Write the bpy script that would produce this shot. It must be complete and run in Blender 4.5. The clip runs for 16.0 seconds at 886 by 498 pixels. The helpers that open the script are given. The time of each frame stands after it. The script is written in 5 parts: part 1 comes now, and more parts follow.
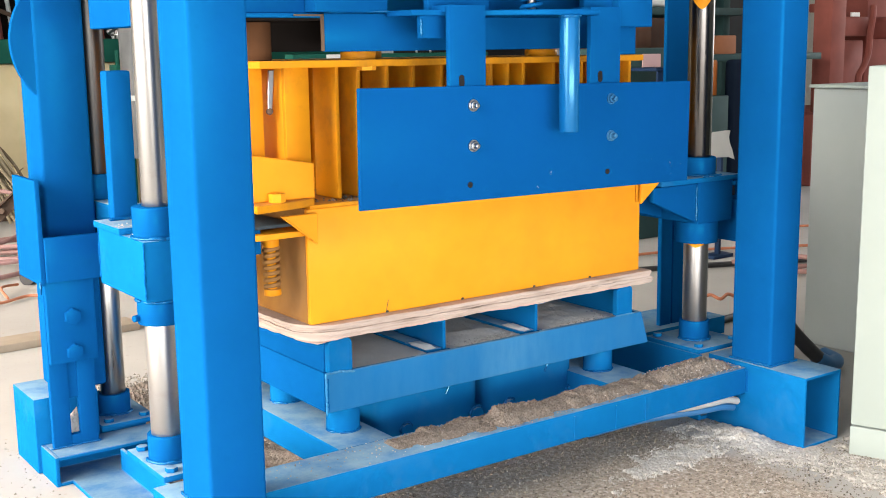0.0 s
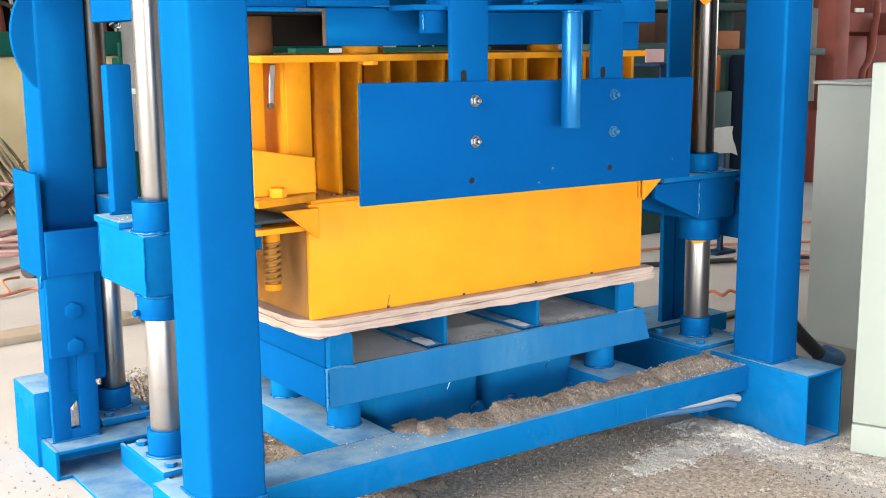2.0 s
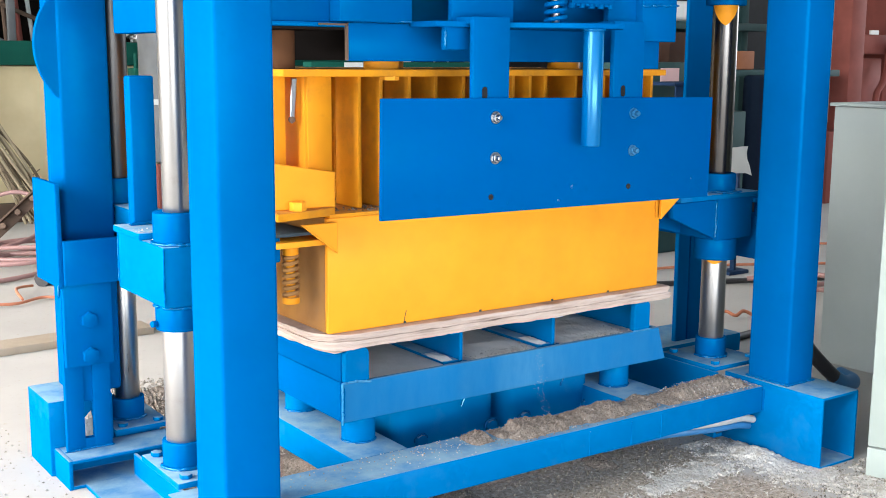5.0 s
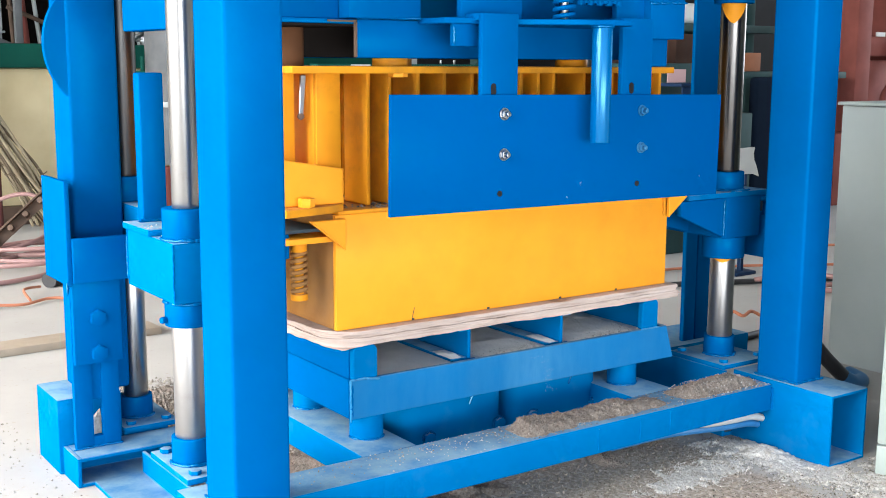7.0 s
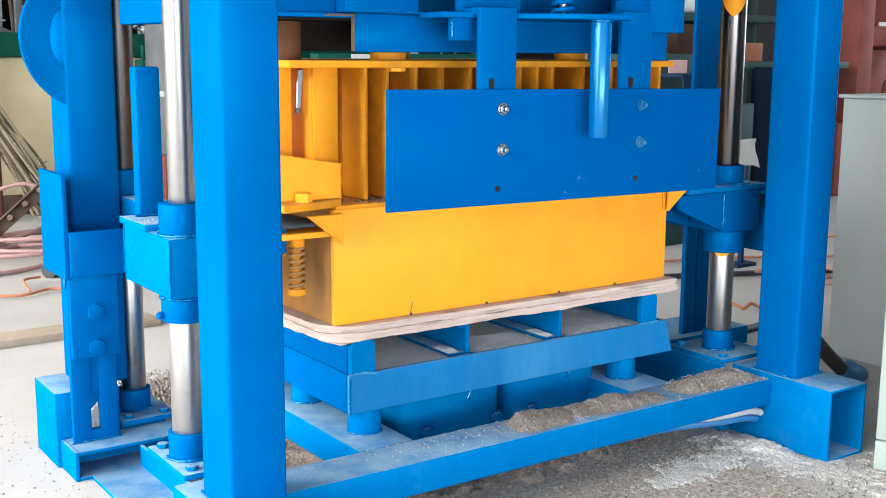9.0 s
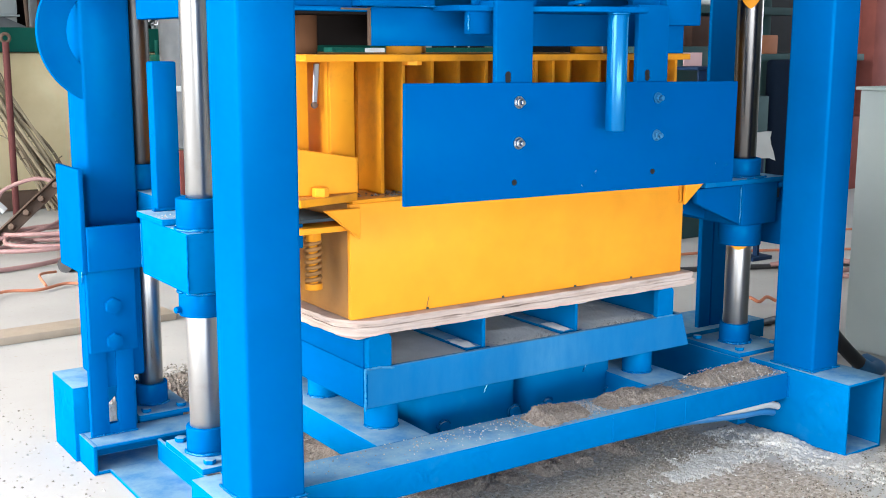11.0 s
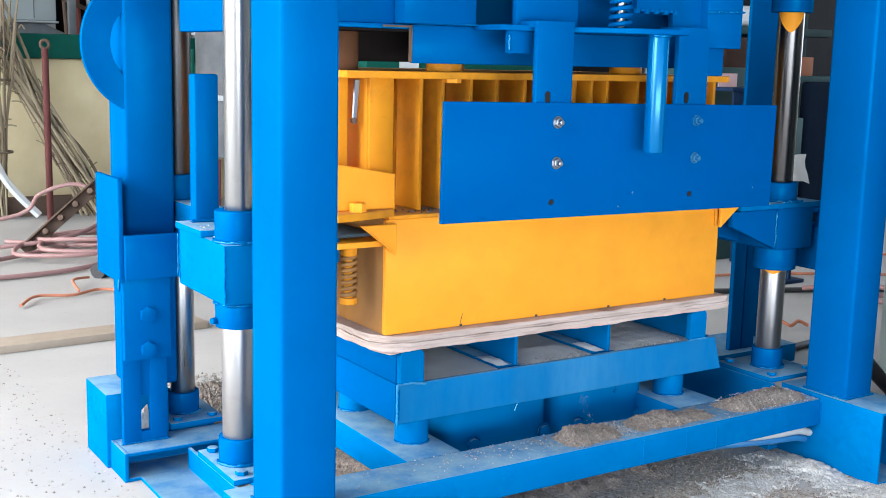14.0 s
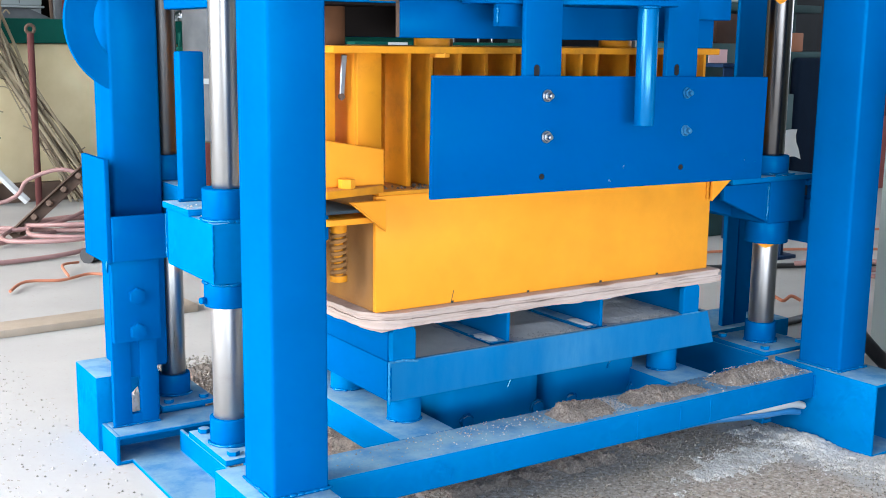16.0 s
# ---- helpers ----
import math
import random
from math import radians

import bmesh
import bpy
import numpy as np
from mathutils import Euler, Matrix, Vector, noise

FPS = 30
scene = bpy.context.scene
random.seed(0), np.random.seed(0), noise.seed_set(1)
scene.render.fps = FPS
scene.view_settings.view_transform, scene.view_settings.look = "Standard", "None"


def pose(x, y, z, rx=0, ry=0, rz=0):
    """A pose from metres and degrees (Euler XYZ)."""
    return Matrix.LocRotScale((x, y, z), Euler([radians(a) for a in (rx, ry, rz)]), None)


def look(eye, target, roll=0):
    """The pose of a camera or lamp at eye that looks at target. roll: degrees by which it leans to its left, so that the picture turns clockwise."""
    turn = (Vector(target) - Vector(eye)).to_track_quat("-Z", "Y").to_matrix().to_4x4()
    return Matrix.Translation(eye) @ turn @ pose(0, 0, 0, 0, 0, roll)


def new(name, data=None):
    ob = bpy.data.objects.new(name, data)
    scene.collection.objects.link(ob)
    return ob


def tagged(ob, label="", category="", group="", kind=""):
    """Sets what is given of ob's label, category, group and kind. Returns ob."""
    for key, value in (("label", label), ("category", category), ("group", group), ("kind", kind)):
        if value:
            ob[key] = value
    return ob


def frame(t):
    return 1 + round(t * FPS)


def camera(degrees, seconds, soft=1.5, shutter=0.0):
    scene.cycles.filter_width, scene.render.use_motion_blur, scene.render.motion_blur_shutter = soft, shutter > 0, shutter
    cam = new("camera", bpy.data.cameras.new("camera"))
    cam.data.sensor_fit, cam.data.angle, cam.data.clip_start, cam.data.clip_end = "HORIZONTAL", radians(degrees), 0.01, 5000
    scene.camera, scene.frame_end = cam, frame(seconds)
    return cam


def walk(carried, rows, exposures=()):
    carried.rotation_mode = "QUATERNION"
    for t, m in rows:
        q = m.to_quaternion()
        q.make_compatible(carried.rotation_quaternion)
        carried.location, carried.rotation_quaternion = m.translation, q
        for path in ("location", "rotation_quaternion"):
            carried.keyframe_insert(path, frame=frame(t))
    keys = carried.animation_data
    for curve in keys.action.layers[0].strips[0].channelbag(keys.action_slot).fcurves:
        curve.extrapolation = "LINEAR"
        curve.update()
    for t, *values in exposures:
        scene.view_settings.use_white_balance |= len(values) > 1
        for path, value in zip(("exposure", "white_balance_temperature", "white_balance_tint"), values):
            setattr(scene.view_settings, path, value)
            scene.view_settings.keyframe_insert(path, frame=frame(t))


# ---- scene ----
# machine axes: x along its front, y to its back, z up


def shot(x, y, z, yaw, pitch, lean):
    return pose(x, y, z, 90 + pitch, 0, yaw) @ pose(0, 0, 0, 0, 0, -lean)


cam = camera(42.74, 16.0, soft=1.0)
walk(cam, [
    (0, shot(-0.9891, -1.8039, 0.8725, -35.610, -9.946, 0.776)),
    (0.5, shot(-0.9837, -1.7987, 0.8734, -35.725, -10.184, 0.603)),
    (1, shot(-0.9789, -1.7963, 0.8703, -35.693, -10.379, 0.684)),
    (1.5, shot(-0.9757, -1.8008, 0.8675, -35.060, -10.230, 0.929)),
    (2, shot(-0.9833, -1.8000, 0.8745, -35.482, -10.246, 0.538)),
    (2.5, shot(-0.9858, -1.7926, 0.8756, -35.237, -10.173, 0.594)),
    (3, shot(-0.9948, -1.7973, 0.8754, -35.097, -9.600, 0.269)),
    (3.5, shot(-0.9960, -1.7992, 0.8749, -35.165, -9.307, 0.020)),
    (4, shot(-0.9983, -1.7955, 0.8766, -35.194, -9.287, -0.308)),
    (6.5, shot(-0.9980, -1.7875, 0.8751, -34.872, -9.669, -0.327)),
    (7, shot(-1.0047, -1.7874, 0.8619, -34.796, -9.261, -0.278)),
    (7.5, shot(-0.9959, -1.7867, 0.8718, -34.775, -9.641, -0.198)),
    (8, shot(-0.9944, -1.7869, 0.8729, -34.792, -9.700, -0.314)),
    (10.5, shot(-0.9920, -1.7806, 0.8767, -34.376, -10.245, -0.271)),
    (11, shot(-0.9985, -1.7794, 0.8743, -34.049, -10.200, -0.140)),
    (11.5, shot(-0.9951, -1.7756, 0.8749, -33.516, -10.377, -0.068)),
    (12, shot(-0.9958, -1.7723, 0.8748, -33.639, -10.291, -0.418)),
    (12.5, shot(-0.9929, -1.7710, 0.8737, -33.098, -10.477, -0.167)),
    (13, shot(-0.9994, -1.7689, 0.8791, -32.915, -10.079, -0.530)),
    (13.5, shot(-1.0080, -1.7677, 0.8832, -32.867, -9.807, -0.952)),
    (14, shot(-1.0147, -1.7729, 0.8829, -32.703, -9.566, -1.338)),
    (14.5, shot(-1.0194, -1.7673, 0.8829, -33.300, -9.762, -1.578)),
    (15, shot(-1.0083, -1.7639, 0.8792, -33.426, -10.137, -1.367)),
    (15.5, shot(-1.0021, -1.7666, 0.8753, -33.196, -10.630, -0.899)),
    (16, shot(-1.0043, -1.7625, 0.8674, -33.125, -10.398, -0.643)),
], exposures=[(0, 1.72, 7080, 10), (2.6, 1.72, 6800, 9), (3.6, 1.74, 6500, 8), (10, 1.72, 6200, 7), (12.5, 1.66, 5950, 7), (13.5, 1.57, 5850, 7), (16, 1.57, 5850, 7)])

# ---- light ----
world = bpy.data.worlds.new("sky")
scene.world = world
world.use_nodes = True
sky = world.node_tree.nodes.new("ShaderNodeTexSky")
sky.sky_type = "NISHITA"
sky.sun_disc = False
sky.sun_elevation = radians(42)
sky.sun_rotation = radians(-70)
sky.air_density, sky.dust_density = 1.0, 4.0
back = world.node_tree.nodes["Background"]
back.inputs["Strength"].default_value = 0.22
world.node_tree.links.new(sky.outputs["Color"], back.inputs["Color"])
sun = bpy.data.lights.new("sun", "SUN")
sun.energy, sun.angle, sun.color = 0.5, radians(30), (1.0, 0.96, 0.9)
sun_ob = new("sun", sun)
sun_ob.matrix_world = look((-6, -1.2, 3.0), (0.3, 0.2, 0.3))
# daylight in the opening of the hall's bay
bay = bpy.data.lights.new("bay_daylight", "AREA")
bay.shape, bay.size, bay.size_y, bay.energy, bay.color = "RECTANGLE", 4.0, 2.3, 65.0, (0.97, 0.98, 1.0)
bay_ob = new("bay_daylight", bay)
bay_ob.matrix_world = look((-3.3, 0.1, 1.25), (0.4, 0.4, 0.3))

# added low fill lamp that brightens the machine's lower front faces
front_fill = bpy.data.lights.new("front_fill_light", "AREA")
front_fill.shape, front_fill.size, front_fill.size_y, front_fill.energy, front_fill.color = "RECTANGLE", 4.2, 0.9, 60.0, (0.97, 0.98, 1.0)
front_ob = new("front_fill_light", front_fill)
front_ob.matrix_world = look((-0.7, -4.3, 0.48), (0.7, 0.4, 0.1))

east_bay = bpy.data.lights.new("east_daylight", "AREA")
east_bay.shape, east_bay.size, east_bay.size_y, east_bay.energy, east_bay.color = "RECTANGLE", 5.4, 3.2, 90.0, (0.97, 0.98, 1.0)
east_ob = new("east_daylight", east_bay)
east_ob.matrix_world = look((10.0, 1.5, 1.9), (2.5, 1.2, 0.3))


# ---- materials ----
def material(name, rough=0.5, metal=0.0, spec=0.5):
    m = bpy.data.materials.new(name)
    m.use_nodes = True
    b = m.node_tree.nodes["Principled BSDF"]
    b.inputs["Roughness"].default_value = rough
    b.inputs["Metallic"].default_value = metal
    b.inputs["Specular IOR Level"].default_value = spec
    return m, m.node_tree, b


def node(nt, kind, **kw):
    n = nt.nodes.new(kind)
    for k, v in kw.items():
        n.inputs[k].default_value = v
    return n


def coords(nt, scale=(1, 1, 1)):
    tc = nt.nodes.new("ShaderNodeTexCoord")
    mp = nt.nodes.new("ShaderNodeMapping")
    mp.inputs["Scale"].default_value = scale
    nt.links.new(tc.outputs["Object"], mp.inputs["Vector"])
    return mp.outputs["Vector"]


def noise_tex(nt, vec, scale, detail=4.0, rough=0.55):
    n = node(nt, "ShaderNodeTexNoise", Scale=scale, Detail=detail, Roughness=rough)
    nt.links.new(vec, n.inputs["Vector"])
    return n.outputs["Fac"]


def ramp(nt, fac, stops):
    r = nt.nodes.new("ShaderNodeValToRGB")
    els = r.color_ramp.elements
    while len(els) < len(stops):
        els.new(0.5)
    for e, (p, c) in zip(els, stops):
        e.position = p
        e.color = (*c, 1) if not isinstance(c, (int, float)) else (c, c, c, 1)
    nt.links.new(fac, r.inputs["Fac"])
    return r.outputs["Color"]


def mix(nt, fac, a, b):
    m = nt.nodes.new("ShaderNodeMix")
    m.data_type = "RGBA"
    for sock, v in ((m.inputs["Factor"], fac), (m.inputs["A"], a), (m.inputs["B"], b)):
        if isinstance(v, (int, float)):
            sock.default_value = v
        elif isinstance(v, tuple):
            sock.default_value = (*v, 1)
        else:
            nt.links.new(v, sock)
    return m.outputs["Result"]


def math_node(nt, op, a, b):
    m = nt.nodes.new("ShaderNodeMath")
    m.operation = op
    m.use_clamp = True
    for i, v in enumerate((a, b)):
        if isinstance(v, (int, float)):
            m.inputs[i].default_value = v
        else:
            nt.links.new(v, m.inputs[i])
    return m.outputs[0]


def bump(nt, bsdf, height, strength=0.2, dist=0.002):
    b = nt.nodes.new("ShaderNodeBump")
    b.inputs["Strength"].default_value = strength
    b.inputs["Distance"].default_value = dist
    nt.links.new(height, b.inputs["Height"])
    nt.links.new(b.outputs["Normal"], bsdf.inputs["Normal"])


def tint_gloss(nt, b, tint, rough, share):
    """A thin blue-tinted gloss over the enamel."""
    b.inputs["Specular IOR Level"].default_value = 0.0
    shine = nt.nodes.new("ShaderNodeBsdfGlossy")
    shine.inputs["Color"].default_value = (*tint, 1)
    shine.inputs["Roughness"].default_value = rough
    both = nt.nodes.new("ShaderNodeMixShader")
    both.inputs["Fac"].default_value = share
    nt.links.new(b.outputs["BSDF"], both.inputs[1])
    nt.links.new(shine.outputs["BSDF"], both.inputs[2])
    nt.links.new(both.outputs["Shader"], nt.nodes["Material Output"].inputs["Surface"])


def paint(name, col, dark, rough=0.38, dust=0.0, dust_col=(0.42, 0.38, 0.33), gloss=(1, 1, 1), grime=0.0, sheen=0.016):
    """Brushed enamel on steel; dust lies on its level faces."""
    m, nt, b = material(name, rough, 0.0, 0.06)
    v = coords(nt)
    big = noise_tex(nt, v, 6.0, 3)
    fine = noise_tex(nt, v, 90.0, 5)
    c = mix(nt, ramp(nt, big, [(0.35, 0.0), (0.7, 1.0)]), dark, col)
    spots = ramp(nt, noise_tex(nt, v, 38.0, 6, 0.7), [(0.70, 0.0), (0.76, 0.6)])
    c = mix(nt, spots, c, tuple(min(1, x * 1.15 + 0.02) for x in col))
    if dust:
        geo = nt.nodes.new("ShaderNodeNewGeometry")
        sep = nt.nodes.new("ShaderNodeSeparateXYZ")
        nt.links.new(geo.outputs["Normal"], sep.inputs[0])
        up = ramp(nt, sep.outputs["Z"], [(0.6, 0.0), (0.95, 1.0)])
        cover = ramp(nt, noise_tex(nt, v, 14.0, 6, 0.65), [(0.28, 0.25), (0.6, 1.0)])
        amount = math_node(nt, "MULTIPLY", math_node(nt, "MULTIPLY", up, cover), dust)
        film_ = ramp(nt, noise_tex(nt, v, 9.0, 7, 0.7), [(0.52, 0.0), (0.75, 0.08)])
        amount = math_node(nt, "ADD", amount, math_node(nt, "MULTIPLY", film_, dust))
        c = mix(nt, amount, c, dust_col)
        rr = nt.nodes.new("ShaderNodeMapRange")
        rr.inputs["To Min"].default_value, rr.inputs["To Max"].default_value = rough, 0.9
        nt.links.new(amount, rr.inputs["Value"])
        nt.links.new(rr.outputs["Result"], b.inputs["Roughness"])
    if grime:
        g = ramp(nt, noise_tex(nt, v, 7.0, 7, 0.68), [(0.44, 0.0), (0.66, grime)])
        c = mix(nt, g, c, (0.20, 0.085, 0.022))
    nt.links.new(c, b.inputs["Base Color"])
    bump(nt, b, fine, 0.06, 0.001)
    if gloss != (1, 1, 1):
        tint_gloss(nt, b, gloss, rough, sheen)
    return m


# clean blue darker, dusty blue lighter: dimmer light higher up is painted in
BLUE = paint("blue_enamel", (0.0, 0.083, 0.268), (0.0, 0.075, 0.242), 0.26, 0.0, (0.3, 0.3, 0.3), (0.0, 0.6, 1.0))
BLUE_DUSTY_LIFTED = paint("dusty_lifted_blue_enamel", (0.0, 0.122, 0.335), (0.0, 0.105, 0.29), 0.34, 0.7, (0.22, 0.33, 0.38), (0.0, 0.6, 1.0))
DECK = paint("dust_caked_blue_enamel", (0.002, 0.112, 0.318), (0.002, 0.098, 0.276), 0.5, 0.95, (0.70, 0.67, 0.63))


def skirt_paint():
    """Blue enamel with a pale streak where dust runs over the edge."""
    m = paint("dust_streaked_blue_enamel", (0.0, 0.122, 0.335), (0.0, 0.105, 0.29), 0.34, 0.7, (0.22, 0.33, 0.38), (0.0, 0.6, 1.0))
    nt = m.node_tree
    b = nt.nodes["Principled BSDF"]
    was = b.inputs["Base Color"].links[0].from_socket
    geo = nt.nodes.new("ShaderNodeNewGeometry")
    mp = nt.nodes.new("ShaderNodeMapping")
    mp.inputs["Scale"].default_value = (13, 1, 3)
    nt.links.new(geo.outputs["Position"], mp.inputs["Vector"])
    sep = nt.nodes.new("ShaderNodeSeparateXYZ")
    nt.links.new(geo.outputs["Position"], sep.inputs[0])
    where = ramp(nt, sep.outputs["X"], [(0.02, 0.14), (0.34, 0.14), (0.42, 0.27), (0.457, 0.40), (0.51, 0.25), (0.66, 0.14)])
    streak = ramp(nt, noise_tex(nt, mp.outputs["Vector"], 1.6, 5, 0.65), [(0.34, 0.45), (0.66, 0.85)])
    nt.links.new(mix(nt, math_node(nt, "MULTIPLY", where, streak), was, (0.16, 0.38, 0.46)), b.inputs["Base Color"])
    return m


SKIRT = skirt_paint()
SCRAPED = paint("scraped_pale_blue_enamel", (0.10, 0.26, 0.40), (0.02, 0.16, 0.34), 0.3, 0.0, (0.3, 0.3, 0.3), (0.2, 0.7, 1.0), sheen=0.04)
# motor blue lightened in colour to stand for floor bounce
BLUE_FILM_LIFTED = paint("lifted_filmed_blue_enamel", (0.004, 0.150, 0.375), (0.0, 0.125, 0.33), 0.5, 0.8, (0.30, 0.38, 0.41), (0.0, 0.6, 1.0))
BLUE_GLOSS = paint("thick_glossy_blue_enamel", (0.0, 0.086, 0.26), (0.0, 0.076, 0.23), 0.2, 0.0, (0.3, 0.3, 0.3), (0.3, 0.8, 1.0), sheen=0.07)
YELLOW = paint("yellow_enamel", (0.86, 0.345, 0.024), (0.78, 0.295, 0.02), 0.36, grime=0.10)
YELLOW_WORN = paint("worn_yellow_enamel", (0.78, 0.31, 0.012), (0.58, 0.22, 0.012), 0.45, 0.5, (0.28, 0.2, 0.13), grime=0.5)
# grimy yellow, with the left wall's shade mixed into its base colour
YELLOW_GRIMY_SHADED = paint("grimy_shaded_yellow_enamel", (0.38, 0.165, 0.03), (0.24, 0.12, 0.045), 0.6, 0.0, grime=0.9)
RED_BROWN = paint("red_oxide_primer", (0.27, 0.085, 0.070), (0.21, 0.066, 0.055), 0.6)
POLE_RED = paint("dull_red_brown_paint", (0.135, 0.048, 0.044), (0.10, 0.036, 0.034), 0.6)
CABINET = paint("grey_green_enamel", (0.30, 0.34, 0.315), (0.285, 0.325, 0.30), 0.45)
CABINET_DARK = paint("grey_sheet_enamel", (0.40, 0.45, 0.445), (0.37, 0.42, 0.415), 0.5)
GREEN = paint("dark_green_enamel", (0.012, 0.10, 0.072), (0.01, 0.08, 0.06), 0.5)
TAN = paint("tan_panel_paint", (0.76, 0.64, 0.40), (0.68, 0.56, 0.33), 0.7)
NAVY = paint("navy_sheet_paint", (0.012, 0.03, 0.075), (0.01, 0.025, 0.06), 0.5)
TEAL = paint("grey_teal_paint", (0.036, 0.076, 0.076), (0.028, 0.06, 0.06), 0.55)
BROWN_DARK = paint("dark_brown_card", (0.075, 0.045, 0.034), (0.055, 0.032, 0.025), 0.8)
ORANGE = paint("orange_paint", (0.45, 0.13, 0.02), (0.38, 0.10, 0.02), 0.5)
WHITE = paint("white_sheet", (0.78, 0.78, 0.76), (0.72, 0.72, 0.70), 0.7)
PINK = paint("pink_card", (0.70, 0.45, 0.44), (0.66, 0.42, 0.41), 0.7)
DARK = paint("black_sheet", (0.02, 0.02, 0.022), (0.015, 0.015, 0.016), 0.6)


def scuffed():
    """Blue enamel with pale scuffs along the plate's lower edge."""
    m, nt, b = material("scuffed_blue_enamel", 0.25, 0.0, 0.09)
    v = coords(nt)
    # base blue kept darker to paint the plate dimmer
    c = mix(nt, noise_tex(nt, v, 6.0, 3), (0.0, 0.064, 0.224), (0.0, 0.071, 0.248))
    tc = nt.nodes.new("ShaderNodeTexCoord")
    sep = nt.nodes.new("ShaderNodeSeparateXYZ")
    nt.links.new(tc.outputs["Object"], sep.inputs[0])
    low = nt.nodes.new("ShaderNodeMapRange")
    low.inputs["From Min"].default_value, low.inputs["From Max"].default_value = 0.055, 0.0
    nt.links.new(sep.outputs["Z"], low.inputs["Value"])
    marks = ramp(nt, noise_tex(nt, v, 60.0, 5, 0.7), [(0.66, 0.0), (0.71, 1.0)])
    patch = ramp(nt, noise_tex(nt, v, 9.0, 2), [(0.52, 0.0), (0.62, 0.8)])
    c = mix(nt, math_node(nt, "MULTIPLY", math_node(nt, "MULTIPLY", marks, low.outputs[0]), patch), c, (0.35, 0.42, 0.48))
    nt.links.new(c, b.inputs["Base Color"])
    bump(nt, b, noise_tex(nt, v, 12.0, 4), 0.10, 0.003)
    tint_gloss(nt, b, (0.0, 0.6, 1.0), 0.32, 0.012)
    return m


def steel(name, col, rough, streak):
    m, nt, b = material(name, rough, 1.0)
    v = coords(nt, (1, 1, 0.06))
    n1 = noise_tex(nt, v, 120.0, 3)
    rust = ramp(nt, noise_tex(nt, coords(nt), 9.0, 6, 0.7), [(0.56, 0.0), (0.74, streak)])
    c = mix(nt, n1, tuple(x * 0.9 for x in col), col)
    c = mix(nt, rust, c, (0.16, 0.10, 0.06))
    nt.links.new(c, b.inputs["Base Color"])
    rr = nt.nodes.new("ShaderNodeMapRange")
    rr.inputs["To Min"].default_value, rr.inputs["To Max"].default_value = rough * 0.85, rough * 1.25
    nt.links.new(n1, rr.inputs["Value"])
    nt.links.new(rr.outputs["Result"], b.inputs["Roughness"])
    return m


SCUFFED = scuffed()
CHROME = steel("ground_steel_rod", (0.34, 0.335, 0.33), 0.28, 0.3)
# rod steels whose colour carries stronger or weaker reflections
ROD_DIMMED = steel("dimmed_steel_rod", (0.10, 0.098, 0.096), 0.36, 0.25)
ROD_BRIGHTENED = steel("brightened_steel_rod", (0.40, 0.39, 0.385), 0.36, 0.25)
ROD_UPPER_DIMMED = steel("dimmed_upper_steel_rod", (0.125, 0.12, 0.118), 0.24, 0.3)
ZINC = steel("zinc_plated_steel", (0.36, 0.37, 0.38), 0.3, 0.1)
BOLT_BLUE = paint("thin_blue_on_zinc", (0.05, 0.16, 0.28), (0.01, 0.10, 0.24), 0.3)
# dark brown that paints the shade on the left spacer
SPACER_SHADED = paint("spacer_shaded_brown", (0.13, 0.058, 0.026), (0.08, 0.036, 0.018), 0.8)
NEAR_BLACK = paint("near_black_steel", (0.014, 0.011, 0.010), (0.009, 0.007, 0.006), 0.85)
RAW = paint("rusty_bare_steel", (0.17, 0.115, 0.085), (0.10, 0.068, 0.05), 0.6)


def ply():
    m, nt, b = material("plywood_edge", 0.85)
    v = coords(nt, (3, 3, 60))
    lines = ramp(nt, noise_tex(nt, v, 3.0, 5, 0.6), [(0.28, (0.20, 0.145, 0.115)), (0.42, (0.43, 0.325, 0.27)), (0.75, (0.53, 0.425, 0.365))])
    stain = ramp(nt, noise_tex(nt, coords(nt), 7.0, 5), [(0.45, 0.0), (0.7, 0.5)])
    c = mix(nt, stain, lines, (0.48, 0.39, 0.335))
    dirt = ramp(nt, noise_tex(nt, coords(nt, (1, 1, 4)), 16.0, 7, 0.7), [(0.58, 0.0), (0.72, 0.45)])
    c = mix(nt, dirt, c, (0.20, 0.16, 0.13))
    nt.links.new(c, b.inputs["Base Color"])
    bump(nt, b, noise_tex(nt, v, 4.0, 6), 0.6, 0.003)
    return m


PLY = ply()


